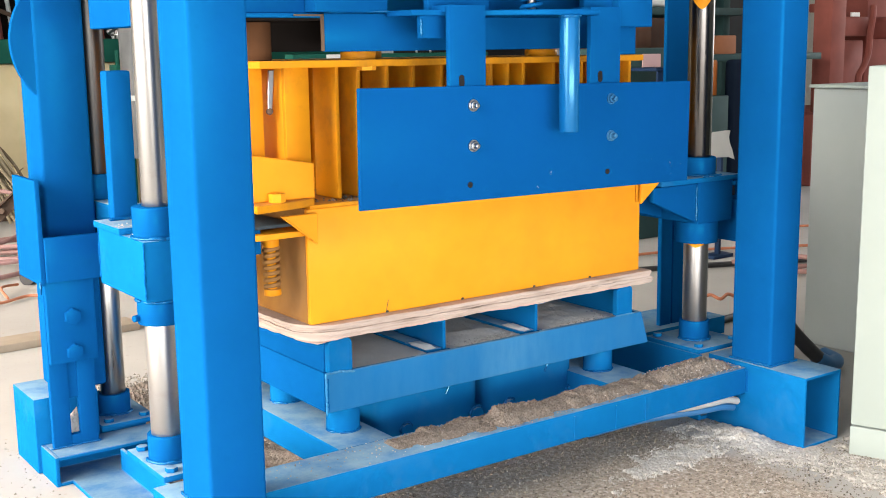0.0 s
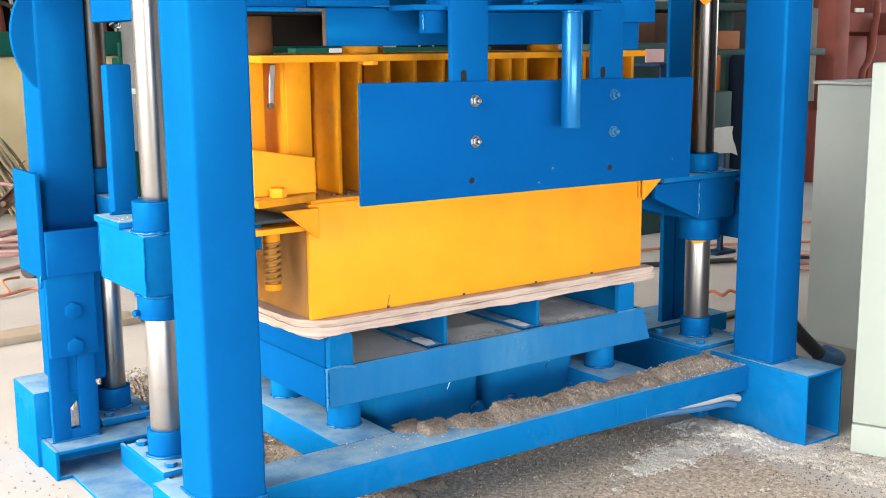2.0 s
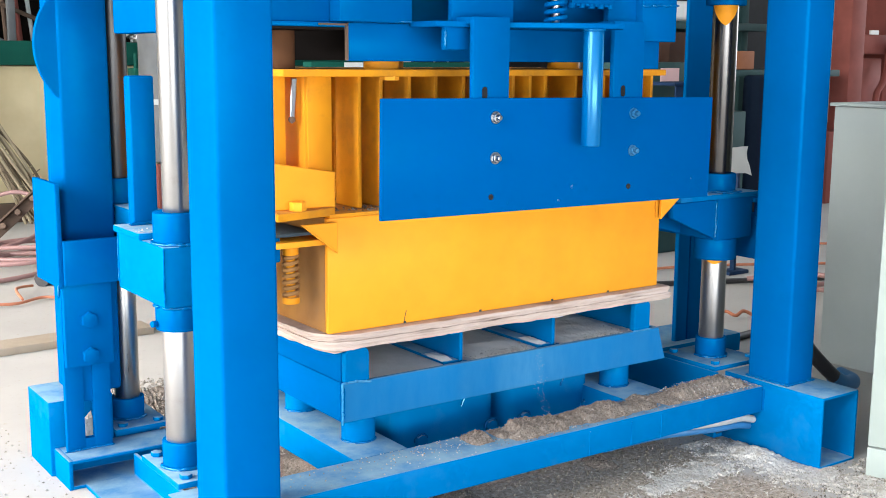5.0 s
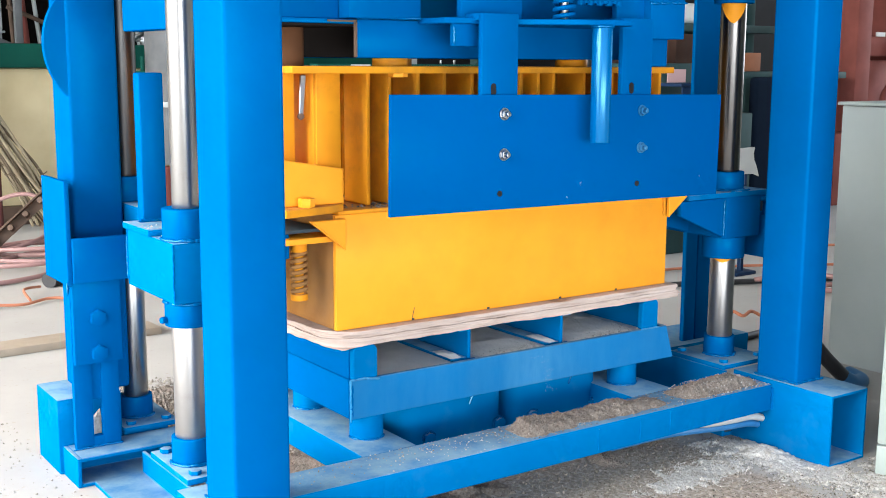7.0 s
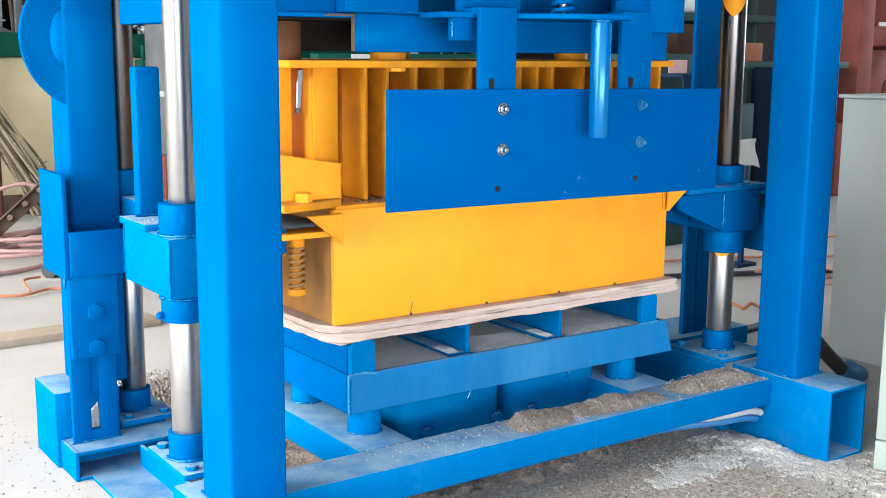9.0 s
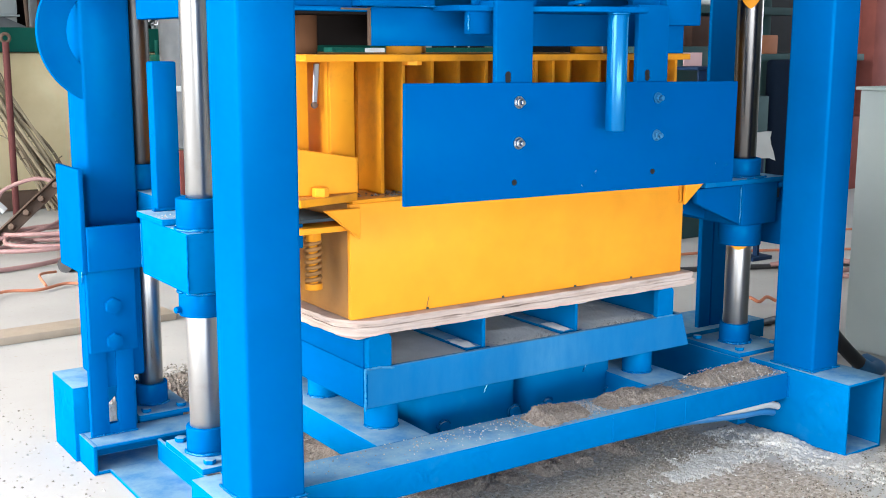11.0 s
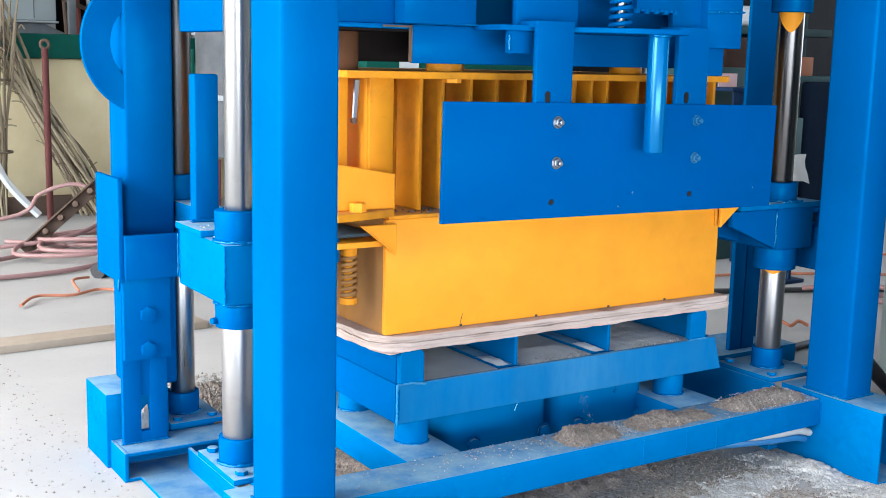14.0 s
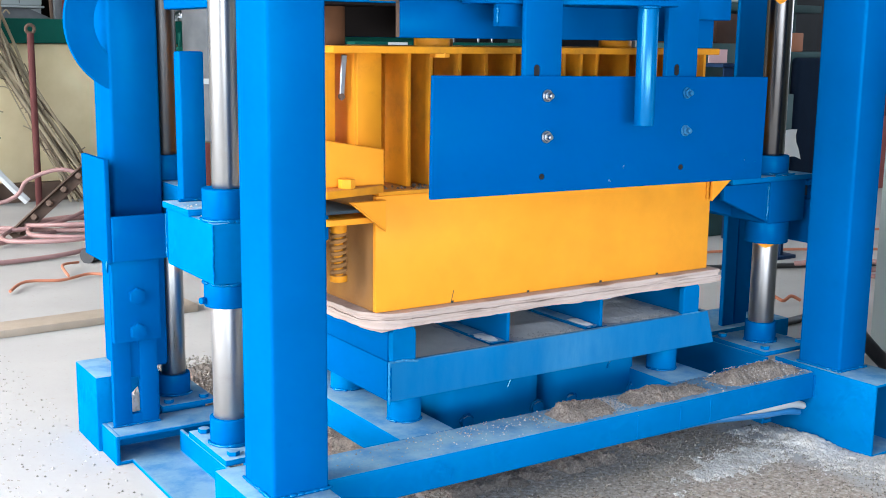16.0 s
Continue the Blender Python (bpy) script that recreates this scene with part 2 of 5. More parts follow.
def concrete():
    m, nt, b = material("dusty_concrete_floor", 0.85)
    v = coords(nt)
    base = ramp(nt, noise_tex(nt, v, 1.1, 6, 0.6), [(0.3, (0.32, 0.307, 0.287)), (0.7, (0.405, 0.392, 0.368))])
    specks = ramp(nt, noise_tex(nt, v, 55.0, 3, 0.6), [(0.62, 0.0), (0.70, 0.5)])
    c = mix(nt, specks, base, (0.30, 0.26, 0.21))
    # damp gritty spill along the front of the machine
    tc = nt.nodes.new("ShaderNodeTexCoord")
    sep = nt.nodes.new("ShaderNodeSeparateXYZ")
    nt.links.new(tc.outputs["Object"], sep.inputs[0])
    warp = noise_tex(nt, v, 5.0, 6, 0.65)
    yy = math_node(nt, "ADD", sep.outputs["Y"], 0.0)
    rx = nt.nodes.new("ShaderNodeMapRange")
    rx.inputs["From Min"].default_value, rx.inputs["From Max"].default_value = 1.02, 0.80
    nt.links.new(sep.outputs["X"], rx.inputs["Value"])
    rx2 = nt.nodes.new("ShaderNodeMapRange")
    rx2.inputs["From Min"].default_value, rx2.inputs["From Max"].default_value = -0.1, 0.2
    nt.links.new(sep.outputs["X"], rx2.inputs["Value"])
    ry = nt.nodes.new("ShaderNodeMapRange")
    ry.inputs["From Min"].default_value, ry.inputs["From Max"].default_value = 0.75, 0.5
    nt.links.new(sep.outputs["Y"], ry.inputs["Value"])
    ry2 = nt.nodes.new("ShaderNodeMapRange")
    ry2.inputs["From Min"].default_value, ry2.inputs["From Max"].default_value = -1.0, -0.75
    nt.links.new(sep.outputs["Y"], ry2.inputs["Value"])
    area = math_node(nt, "MULTIPLY", math_node(nt, "MULTIPLY", math_node(nt, "MULTIPLY", rx.outputs[0], ry.outputs[0]), rx2.outputs[0]), ry2.outputs[0])
    spill = ramp(nt, math_node(nt, "MULTIPLY", area, math_node(nt, "ADD", warp, 0.35)), [(0.45, 0.0), (0.62, 1.0)])
    grit = ramp(nt, noise_tex(nt, v, 90.0, 5, 0.75), [(0.36, (0.165, 0.132, 0.10)), (0.52, (0.37, 0.312, 0.255)), (0.66, (0.60, 0.545, 0.48))])
    c = mix(nt, spill, c, grit)
    nt.links.new(c, b.inputs["Base Color"])
    bump(nt, b, mix(nt, spill, noise_tex(nt, v, 30.0, 4, 0.6), noise_tex(nt, v, 160.0, 5, 0.7)), 0.28, 0.003)
    return m


def sand():
    m, nt, b = material("damp_aggregate_mix", 0.95)
    v = coords(nt)
    c = ramp(nt, noise_tex(nt, v, 170.0, 5, 0.75), [(0.3, (0.095, 0.074, 0.060)), (0.5, (0.18, 0.148, 0.123)), (0.68, (0.275, 0.235, 0.198))])
    fleck = ramp(nt, noise_tex(nt, v, 260.0, 2, 0.5), [(0.70, 0.0), (0.74, 0.8)])
    c = mix(nt, fleck, c, (0.55, 0.52, 0.47))
    nt.links.new(c, b.inputs["Base Color"])
    bump(nt, b, noise_tex(nt, v, 220.0, 5, 0.7), 0.9, 0.004)
    return m


FLOOR = concrete()
SAND = sand()


def plain(name, col, rough=0.7):
    m, nt, b = material(name, rough)
    v = coords(nt)
    c = mix(nt, noise_tex(nt, v, 25.0, 5), tuple(x * 0.75 for x in col), col)
    nt.links.new(c, b.inputs["Base Color"])
    bump(nt, b, noise_tex(nt, v, 80.0, 4), 0.15, 0.002)
    return m


def pale_dust():
    m, nt, b = material("pale_cement_dust", 0.95)
    v = coords(nt)
    c = ramp(nt, noise_tex(nt, v, 120.0, 6, 0.75), [(0.30, (0.27, 0.245, 0.21)), (0.46, (0.43, 0.405, 0.365)), (0.7, (0.54, 0.515, 0.475))])
    c = mix(nt, ramp(nt, noise_tex(nt, v, 14.0, 6, 0.7), [(0.36, 0.7), (0.46, 0.0)]), c, (0.28, 0.245, 0.205))
    nt.links.new(c, b.inputs["Base Color"])
    bump(nt, b, noise_tex(nt, v, 200.0, 5, 0.7), 0.6, 0.003)
    return m


PALE_DUST = pale_dust()


def grains(name, low, high):
    m, nt, b = material(name, 0.95, 0.0, 0.2)
    geo = nt.nodes.new("ShaderNodeNewGeometry")
    c = mix(nt, geo.outputs["Random Per Island"], low, high)
    c = mix(nt, ramp(nt, noise_tex(nt, coords(nt), 400.0, 3), [(0.35, 0.5), (0.6, 0.0)]), c, tuple(x * 0.6 for x in low))
    nt.links.new(c, b.inputs["Base Color"])
    bump(nt, b, noise_tex(nt, coords(nt), 900.0, 3), 0.4, 0.001)
    return m


PALE_GRAIN = grains("pale_dust_crumbs", (0.33, 0.31, 0.28), (0.52, 0.50, 0.465))
GRAIN_LIGHT = grains("pale_stone_chips", (0.16, 0.14, 0.115), (0.55, 0.53, 0.48))
GRAIN_DARK = grains("brown_grit", (0.06, 0.048, 0.036), (0.34, 0.29, 0.23))
GRAIN_MID = grains("grey_brown_grit", (0.15, 0.135, 0.115), (0.34, 0.31, 0.27))
WHITE_DUST = plain("fine_white_dust", (0.76, 0.73, 0.69), 0.95)
HOSE = plain("faded_pink_rubber", (0.34, 0.19, 0.175), 0.55)
BLACK_HOSE = plain("black_rubber", (0.025, 0.025, 0.028), 0.5)
CABLE_GREY = plain("grey_cable_sheath", (0.46, 0.46, 0.43), 0.5)
CABLE_BLUE = plain("blue_cable_sheath", (0.03, 0.16, 0.36), 0.5)
ROPE = plain("orange_rope", (0.48, 0.17, 0.09), 0.8)
WOOD = plain("weathered_timber", (0.40, 0.325, 0.245), 0.85)
REED = plain("dry_cane", (0.40, 0.32, 0.205), 0.8)
REED_DARK = plain("dark_dry_cane", (0.19, 0.14, 0.09), 0.85)
GREY_MID = paint("dull_grey_sheet", (0.20, 0.205, 0.21), (0.14, 0.145, 0.15), 0.4)
HOUSING = paint("pale_grey_housing", (0.50, 0.53, 0.52), (0.46, 0.49, 0.48), 0.5)
CARD_BROWN = plain("orange_brown_card", (0.30, 0.10, 0.035), 0.8)
FOIL = plain("grey_plastic_strip", (0.62, 0.62, 0.60), 0.4)
GASKET = plain("dark_gasket", (0.02, 0.035, 0.045), 0.8)
WALL_M = plain("grey_plaster", (0.52, 0.53, 0.51), 0.9)
ROOF_M = plain("corrugated_roof_sheet", (0.42, 0.43, 0.43), 0.7)
CLOTH_DARK = plain("dark_navy_cloth", (0.010, 0.018, 0.034), 0.95)
CLOTH_DARK.node_tree.nodes["Principled BSDF"].inputs["Specular IOR Level"].default_value = 0.05


# ---- building helpers ----
def thing(name, at, label, category, group="", kind=""):
    ob = new(name)
    ob.empty_display_size = 0.05
    ob.location = at
    return tagged(ob, label, category, group, kind)


def base_of(ob):
    p = Vector((0, 0, 0))
    while ob is not None:
        p += ob.location
        ob = ob.parent
    return p


def finish(ob, smooth=True, angle=35):
    if smooth:
        for p in ob.data.polygons:
            p.use_smooth = True
        ob.data.set_sharp_from_angle(angle=radians(angle))


def part(name, bm, mat, parent, label="", kind=""):
    """Links a bmesh, built in world places, as one mesh under parent."""
    bm.transform(Matrix.Translation(-base_of(parent)))
    me = bpy.data.meshes.new(name)
    bmesh.ops.recalc_face_normals(bm, faces=bm.faces)
    bm.to_mesh(me)
    bm.free()
    me.materials.append(mat)
    ob = new(name, me)
    ob.parent = parent
    finish(ob)
    return tagged(ob, label, kind=kind)


def solid(name, bm, mat, label, category, kind="", group=""):
    me = bpy.data.meshes.new(name)
    bmesh.ops.recalc_face_normals(bm, faces=bm.faces)
    bm.to_mesh(me)
    bm.free()
    me.materials.append(mat)
    ob = new(name, me)
    finish(ob)
    return tagged(ob, label, category, group, kind)


def box(x0, x1, y0, y1, z0, z1, bevel=0.002, seg=2, bm=None):
    b = bmesh.new()
    m = Matrix.Translation(((x0 + x1) / 2, (y0 + y1) / 2, (z0 + z1) / 2)) @ Matrix.Diagonal((abs(x1 - x0), abs(y1 - y0), abs(z1 - z0), 1))
    bmesh.ops.create_cube(b, size=1, matrix=m)
    if bevel:
        bmesh.ops.bevel(b, geom=b.edges[:], offset=min(bevel, 0.45 * min(abs(x1 - x0), abs(y1 - y0), abs(z1 - z0))), segments=seg, affect="EDGES", profile=0.5)
    return join(bm, b)


def join(bm, b):
    if bm is None:
        return b
    me = bpy.data.meshes.new("tmp")
    b.to_mesh(me)
    b.free()
    bm.from_mesh(me)
    bpy.data.meshes.remove(me)
    return bm


def cyl(p0, p1, r, seg=28, r2=None, bevel=0.0015, bm=None):
    b = bmesh.new()
    p0, p1 = Vector(p0), Vector(p1)
    d = p1 - p0
    m = Matrix.Translation((p0 + p1) / 2) @ d.to_track_quat("Z", "Y").to_matrix().to_4x4()
    bmesh.ops.create_cone(b, cap_ends=True, segments=seg, radius1=r, radius2=r if r2 is None else r2, depth=d.length, matrix=m)
    if bevel:
        rim = [e for e in b.edges if len(e.link_faces) == 2 and any(len(f.verts) > 4 for f in e.link_faces)]
        bmesh.ops.bevel(b, geom=rim, offset=bevel, segments=2, affect="EDGES", profile=0.5)
    return join(bm, b)


def prism(outline, axis, a, b_, bevel=0.0015, bm=None):
    """An outline of 2D points, drawn out along an axis from a to b_."""
    b = bmesh.new()
    i = "xyz".index(axis)
    other = [k for k in range(3) if k != i]

    def at(p, h):
        v = [0, 0, 0]
        v[i], v[other[0]], v[other[1]] = h, p[0], p[1]
        return v
    low = [b.verts.new(at(p, a)) for p in outline]
    high = [b.verts.new(at(p, b_)) for p in outline]
    b.faces.new(low), b.faces.new(high[::-1])
    n = len(outline)
    for k in range(n):
        b.faces.new((low[k], low[(k + 1) % n], high[(k + 1) % n], high[k]))
    bmesh.ops.recalc_face_normals(b, faces=b.faces)
    if bevel:
        bmesh.ops.bevel(b, geom=b.edges[:], offset=bevel, segments=1, affect="EDGES", profile=0.5)
    return join(bm, b)


def tube(points, r, sides=10, bm=None, closed=False):
    """A round tube along a smooth line through the points."""
    pts = [Vector(p) for p in points]
    fine = []
    n = len(pts)
    for i in range(n - 1):
        p0, p1, p2, p3 = pts[max(i - 1, 0)], pts[i], pts[i + 1], pts[min(i + 2, n - 1)]
        for k in range(6):
            u = k / 6
            fine.append(0.5 * ((2 * p1) + (p2 - p0) * u + (2 * p0 - 5 * p1 + 4 * p2 - p3) * u * u + (3 * p1 - p0 - 3 * p2 + p3) * u ** 3))
    fine.append(pts[-1])
    return sweep(fine, r, sides, bm)


def sweep(fine, r, sides=8, bm=None):
    b = bmesh.new()
    rings, last = [], Vector((0, 0, 1))
    for i, p in enumerate(fine):
        d = (fine[min(i + 1, len(fine) - 1)] - fine[max(i - 1, 0)]).normalized()
        u = d.cross(last)
        if u.length < 1e-3:
            u = d.cross(Vector((1, 0, 0)))
        u.normalize()
        w = u.cross(d).normalized()
        last = w
        rings.append([b.verts.new(p + r * (math.cos(a) * u + math.sin(a) * w)) for a in (2 * math.pi * k / sides for k in range(sides))])
    for q0, q1 in zip(rings, rings[1:]):
        for k in range(sides):
            b.faces.new((q0[k], q0[(k + 1) % sides], q1[(k + 1) % sides], q1[k]))
    b.faces.new(rings[0][::-1]), b.faces.new(rings[-1])
    return join(bm, b)


def coil(x, y, z0, z1, r, wire, turns, sides=8):
    n = int(turns * 18)
    fine = [Vector((x + r * math.cos(2 * math.pi * turns * i / n), y + r * math.sin(2 * math.pi * turns * i / n), z0 + (z1 - z0) * i / n)) for i in range(n + 1)]
    return sweep(fine, wire, sides)


def hexbolt(x, y, z, r, h, axis="y", bm=None):
    d = {"y": Vector((0, -1, 0)), "z": Vector((0, 0, 1))}[axis]
    p = Vector((x, y, z))
    return cyl(p, p + d * h, r, 6, bevel=0.001, bm=bm)


def hollow(x0, x1, y0, y1, z0, z1, wall=0.006):
    """A square tube along y, open at both ends."""
    b = bmesh.new()
    loops = []
    for y in (y0, y1):
        for w in (0.0, wall):
            loops.append([b.verts.new((x, y, z)) for x, z in ((x0 + w, z0 + w), (x1 - w, z0 + w), (x1 - w, z1 - w), (x0 + w, z1 - w))])
    of, inf, ob_, ib = loops
    for p, q in ((of, ob_), (inf, ib), (of, inf), (ob_, ib)):
        for k in range(4):
            b.faces.new((p[k], p[(k + 1) % 4], q[(k + 1) % 4], q[k]))
    bmesh.ops.recalc_face_normals(b, faces=b.faces)
    bmesh.ops.bevel(b, geom=b.edges[:], offset=0.0015, segments=2, affect="EDGES", profile=0.5)
    return b


def weld(points, r=0.003):
    fine = []
    for p0, p1 in zip(points, points[1:]):
        p0, p1 = Vector(p0), Vector(p1)
        n = max(3, int((p1 - p0).length / 0.006))
        fine += [p0.lerp(p1, i / n) + Vector((random.uniform(-1, 1), random.uniform(-1, 1), random.uniform(-1, 1))) * 0.0008 for i in range(n)]
    return sweep(fine, r, 6)


def bead(points, r=0.004, closed=False):
    """A weld of overlapping drops along a line, with gaps and spatter."""
    b = bmesh.new()
    pts = [Vector(p) for p in points] + ([Vector(points[0])] if closed else [])
    for p0, p1 in zip(pts, pts[1:]):
        n = max(1, int((p1 - p0).length / (r * 1.1)))
        d = (p1 - p0).normalized()
        turn = d.to_track_quat("Z", "Y").to_matrix().to_4x4()
        for i in range(n):
            if random.random() < 0.22:
                continue
            k = r * random.uniform(0.5, 0.95)
            at = p0.lerp(p1, (i + random.uniform(0.2, 0.8)) / n) + Vector((random.uniform(-1, 1), random.uniform(-1, 1), random.uniform(-1, 1))) * r * 0.2
            bmesh.ops.create_icosphere(b, subdivisions=2, radius=1, matrix=Matrix.Translation(at) @ turn @ Matrix.Diagonal((k, k, r * random.uniform(1.2, 3.2), 1)))
    return b


def around(x, y, z, r, a0=0.0, a1=360.0, n=22):
    return [(x + r * math.cos(radians(a0 + (a1 - a0) * k / n)), y + r * math.sin(radians(a0 + (a1 - a0) * k / n)), z) for k in range(n + 1)]


# ---- ground and hall ----
bm = bmesh.new()
bmesh.ops.create_grid(bm, x_segments=40, y_segments=40, size=40)
solid("ground", bm, FLOOR, "pale dusty concrete workshop floor with gritty spill", "floor", "structure")
solid("wall_west", box(-3.7, -3.5, 6.0, 8.2, 0, 3.8, 0), WALL_M, "grey plaster side wall beside the open bay", "wall", "structure")
solid("wall_west_lintel", box(-3.7, -3.5, -5.0, 6.0, 3.4, 3.8, 0), WALL_M, "grey plaster lintel over the open bay", "wall", "structure")
solid("wall_north", box(-3.5, 10.4, 8.0, 8.2, 0, 3.8, 0), WALL_M, "grey plaster wall of the hall", "wall", "structure")
solid("wall_east", box(10.2, 10.4, -8, -1.4, 0, 3.8, 0), WALL_M, "grey plaster side wall of the hall", "wall", "structure")
solid("wall_east_end", box(10.2, 10.4, 4.4, 8.0, 0, 3.8, 0), WALL_M, "grey plaster side wall beside the far door", "wall", "structure")
# unseen wall, added to keep right-front sky light off the machine
solid("wall_south_blocker", box(2.0, 10.4, -5.2, -5.0, 0, 3.8, 0), WALL_M, "unseen grey wall added to block light from the right front", "wall", "structure")
# unseen roof; its front edge is set to cut sky light
solid("ceiling", box(-3.5, 10.4, -5.0, 8.2, 3.8, 3.9, 0), ROOF_M, "unseen corrugated roof of the hall, run forward to cut sky light", "ceiling", "structure")

# ---- machine frame ----
PX0, PX1, QX0, QX1 = -0.315, -0.217, 1.035, 1.125
PY0, PY1 = -0.232, -0.120
frame_ = thing("block_machine", (0.41, 0.2, 0), "blue enamelled welded steel frame of a block press", "block machine")
for x0, x1 in ((PX0, PX1), (QX0, QX1)):
    part("post", box(x0, x1, PY0, PY1, 0.161, 2.3, 0.007, 4), BLUE, frame_)
part("base_tube", hollow(-0.344, -0.217, -0.336, -0.063, 0, 0.161), BLUE_DUSTY_LIFTED, frame_, "dusty hollow base tube")
part("base_tube", hollow(1.0245, 1.150, -0.336, -0.063, 0, 0.161), BLUE_DUSTY_LIFTED, frame_, "dusty hollow base tube")
part("front_beam", box(-0.217, 1.0245, -0.176, -0.072, 0.090, 0.151, 0.003), BLUE_DUSTY_LIFTED, frame_, "front beam with grit on its top")
part("rear_beam", box(0.0, 1.0, 0.48, 0.58, 0.090, 0.151, 0.003), BLUE_DUSTY_LIFTED, frame_)
part("cross_member", box(0.010, 0.129, -0.072, 0.48, 0.090, 0.151, 0.003), BLUE_DUSTY_LIFTED, frame_)
part("cross_member", box(0.690, 0.815, -0.072, 0.48, 0.090, 0.151, 0.003), BLUE_DUSTY_LIFTED, frame_)


def side_channel(web, out, y0, y1, high):
    k = 1 if out > web else -1
    a, b = web - 0.004 * k, web + 0.004 * k
    return prism([(a, 0.0), (out, 0.0), (out, 0.009), (b, 0.009), (b, high), (a, high)], "y", y0, y1)


part("side_channel", side_channel(-0.215, -0.335, -0.063, 0.115, 0.1605), BLUE_DUSTY_LIFTED, frame_)
part("side_channel", side_channel(-0.215, -0.322, 0.115, 0.452, 0.054), BLUE_DUSTY_LIFTED, frame_)
part("side_channel", side_channel(1.000, 1.12, -0.063, 0.60, 0.1605), BLUE_DUSTY_LIFTED, frame_)

ROD_L, ROD_R = (-0.275, 0.030), (1.076, 0.030)
REAR_L, REAR_R = (-0.166, 0.630), (1.076, 0.545)
for (x, y), (x0, x1), zt in ((ROD_L, (-0.322, -0.200), 0.172), (ROD_R, (0.996, 1.16), 0.172), (REAR_L, (-0.224, -0.100), 0.080), (REAR_R, (0.996, 1.16), 0.172)):
    plate = part("foot_plate", box(x0, x1, y - 0.088, y + 0.085, zt - 0.0113, zt, 0.002), BLUE_DUSTY_LIFTED, frame_)
    for bx, by in ((x0 + 0.022, y - 0.068), (x1 - 0.022, y - 0.068), (x0 + 0.022, y + 0.065), (x1 - 0.022, y + 0.065)):
        part("bolt", hexbolt(bx, by, zt, 0.011, 0.008, "z"), BLUE_DUSTY_LIFTED, plate)
    part("foot_collar", cyl((x, y, zt), (x, y, zt + 0.047), 0.0365), BLUE, frame_)
    # lower lengths lighter, upper darker: reflected light put into the steel colour
    if y > 0.3:
        part("guide_rod", cyl((x, y, zt + 0.03), (x, y, 0.50), 0.028, 40), CHROME, frame_, "ground steel lower length of the guide rod")
        part("guide_rod", cyl((x, y, 0.50), (x, y, 2.2), 0.028, 40), ROD_DIMMED, frame_, "steel guide rod, dimmed for weaker reflections")
    else:
        part("guide_rod", cyl((x, y, zt + 0.03), (x, y, 0.50), 0.0295, 40), ROD_BRIGHTENED, frame_, "lower length of the guide rod, brightened for floor reflections")
        part("guide_rod", cyl((x + (0.003 if x < 0 else 0), y, 0.50), (x + (0.003 if x < 0 else 0), y, 2.2), 0.0255 if x < 0 else 0.0295, 40), CHROME if x < 0 else ROD_UPPER_DIMMED, frame_, "ground steel guide rod" if x < 0 else "upper length of the guide rod, dimmed for weaker reflections")


def smear(x, y, top, depth, wide):
    """A wedge of paint on the rod's face, pointing down."""
    bm = bmesh.new()
    mid = math.atan2(-1.82, -2.05)
    up, low = [], []
    for k in range(13):
        u = k / 12 * 2 - 1
        a = mid + wide * u
        d = Vector((math.cos(a), math.sin(a), 0)) * 0.0300
        up.append(bm.verts.new(Vector((x, y, top)) + d))
        low.append(bm.verts.new(Vector((x, y, top - 0.004 - depth * (1 - abs(u) ** 1.5))) + d))
    for k in range(12):
        bm.faces.new((up[k], up[k + 1], low[k + 1], low[k]))
    return bm


part("paint_smear", smear(*ROD_R, 1.004, 0.042, 1.15), YELLOW, frame_, "wedge of yellow paint")
part("paint_smear", smear(*ROD_R, 0.413, 0.009, 0.75), YELLOW, frame_, "wedge of yellow paint")

part("base_tube", box(-0.362, -0.225, 0.552, 0.705, 0, 0.163, 0.003), BLUE_DUSTY_LIFTED, frame_)
part("post", box(-0.302, -0.196, 0.573, 0.684, 0.163, 2.3, 0.008, 3), BLUE, frame_)
part("packing_block", box(-0.22, -0.12, 0.556, 0.70, 0.0, 0.0685, 0.002), BLUE_DUSTY_LIFTED, frame_)
bm = prism([(0.452, 0.0), (0.551, 0.0), (0.551, 0.062), (0.452, 0.062), (0.452, 0.054), (0.542, 0.054), (0.542, 0.008), (0.452, 0.008)], "x", -0.346, -0.10)
box(-0.354, -0.346, 0.452, 0.551, 0, 0.062, 0.001, bm=bm)
part("low_channel", bm, BLUE_DUSTY_LIFTED, frame_)
SX0, SX1 = -0.338, -0.243
bm = box(SX0, -0.300, 0.508, 0.522, 0.062, 0.47, 0.001)
box(-0.280, SX1, 0.508, 0.522, 0.062, 0.47, 0.001, bm=bm)
box(-0.300, -0.280, 0.508, 0.522, 0.062, 0.086, 0, bm=bm)
box(-0.300, -0.280, 0.514, 0.522, 0.165, 0.47, 0, bm=bm)
part("slotted_plate", bm, BLUE, frame_, "slotted adjusting plate")
cover = part("cover_plate", box(-0.337, -0.238, 0.492, 0.507, 0.247, 0.47, 0.0015), BLUE, frame_)
for z in (0.344, 0.269):
    part("bolt", hexbolt(-0.288, 0.492, z, 0.0175, 0.012), BLUE, cover)
part("bracket_side", box(-0.345, -0.335, 0.488, 0.645, 0.415, 0.628, 0.0015), BLUE, frame_)
part("bracket_strap", box(-0.335, -0.222, 0.480, 0.4915, 0.420, 0.512, 0.0015), BLUE, frame_)
ring_plate = thing("eccentric_ring", (-0.235, 0.582, 0.90), "blue steel ring plate set through the rear post", "ring plate")


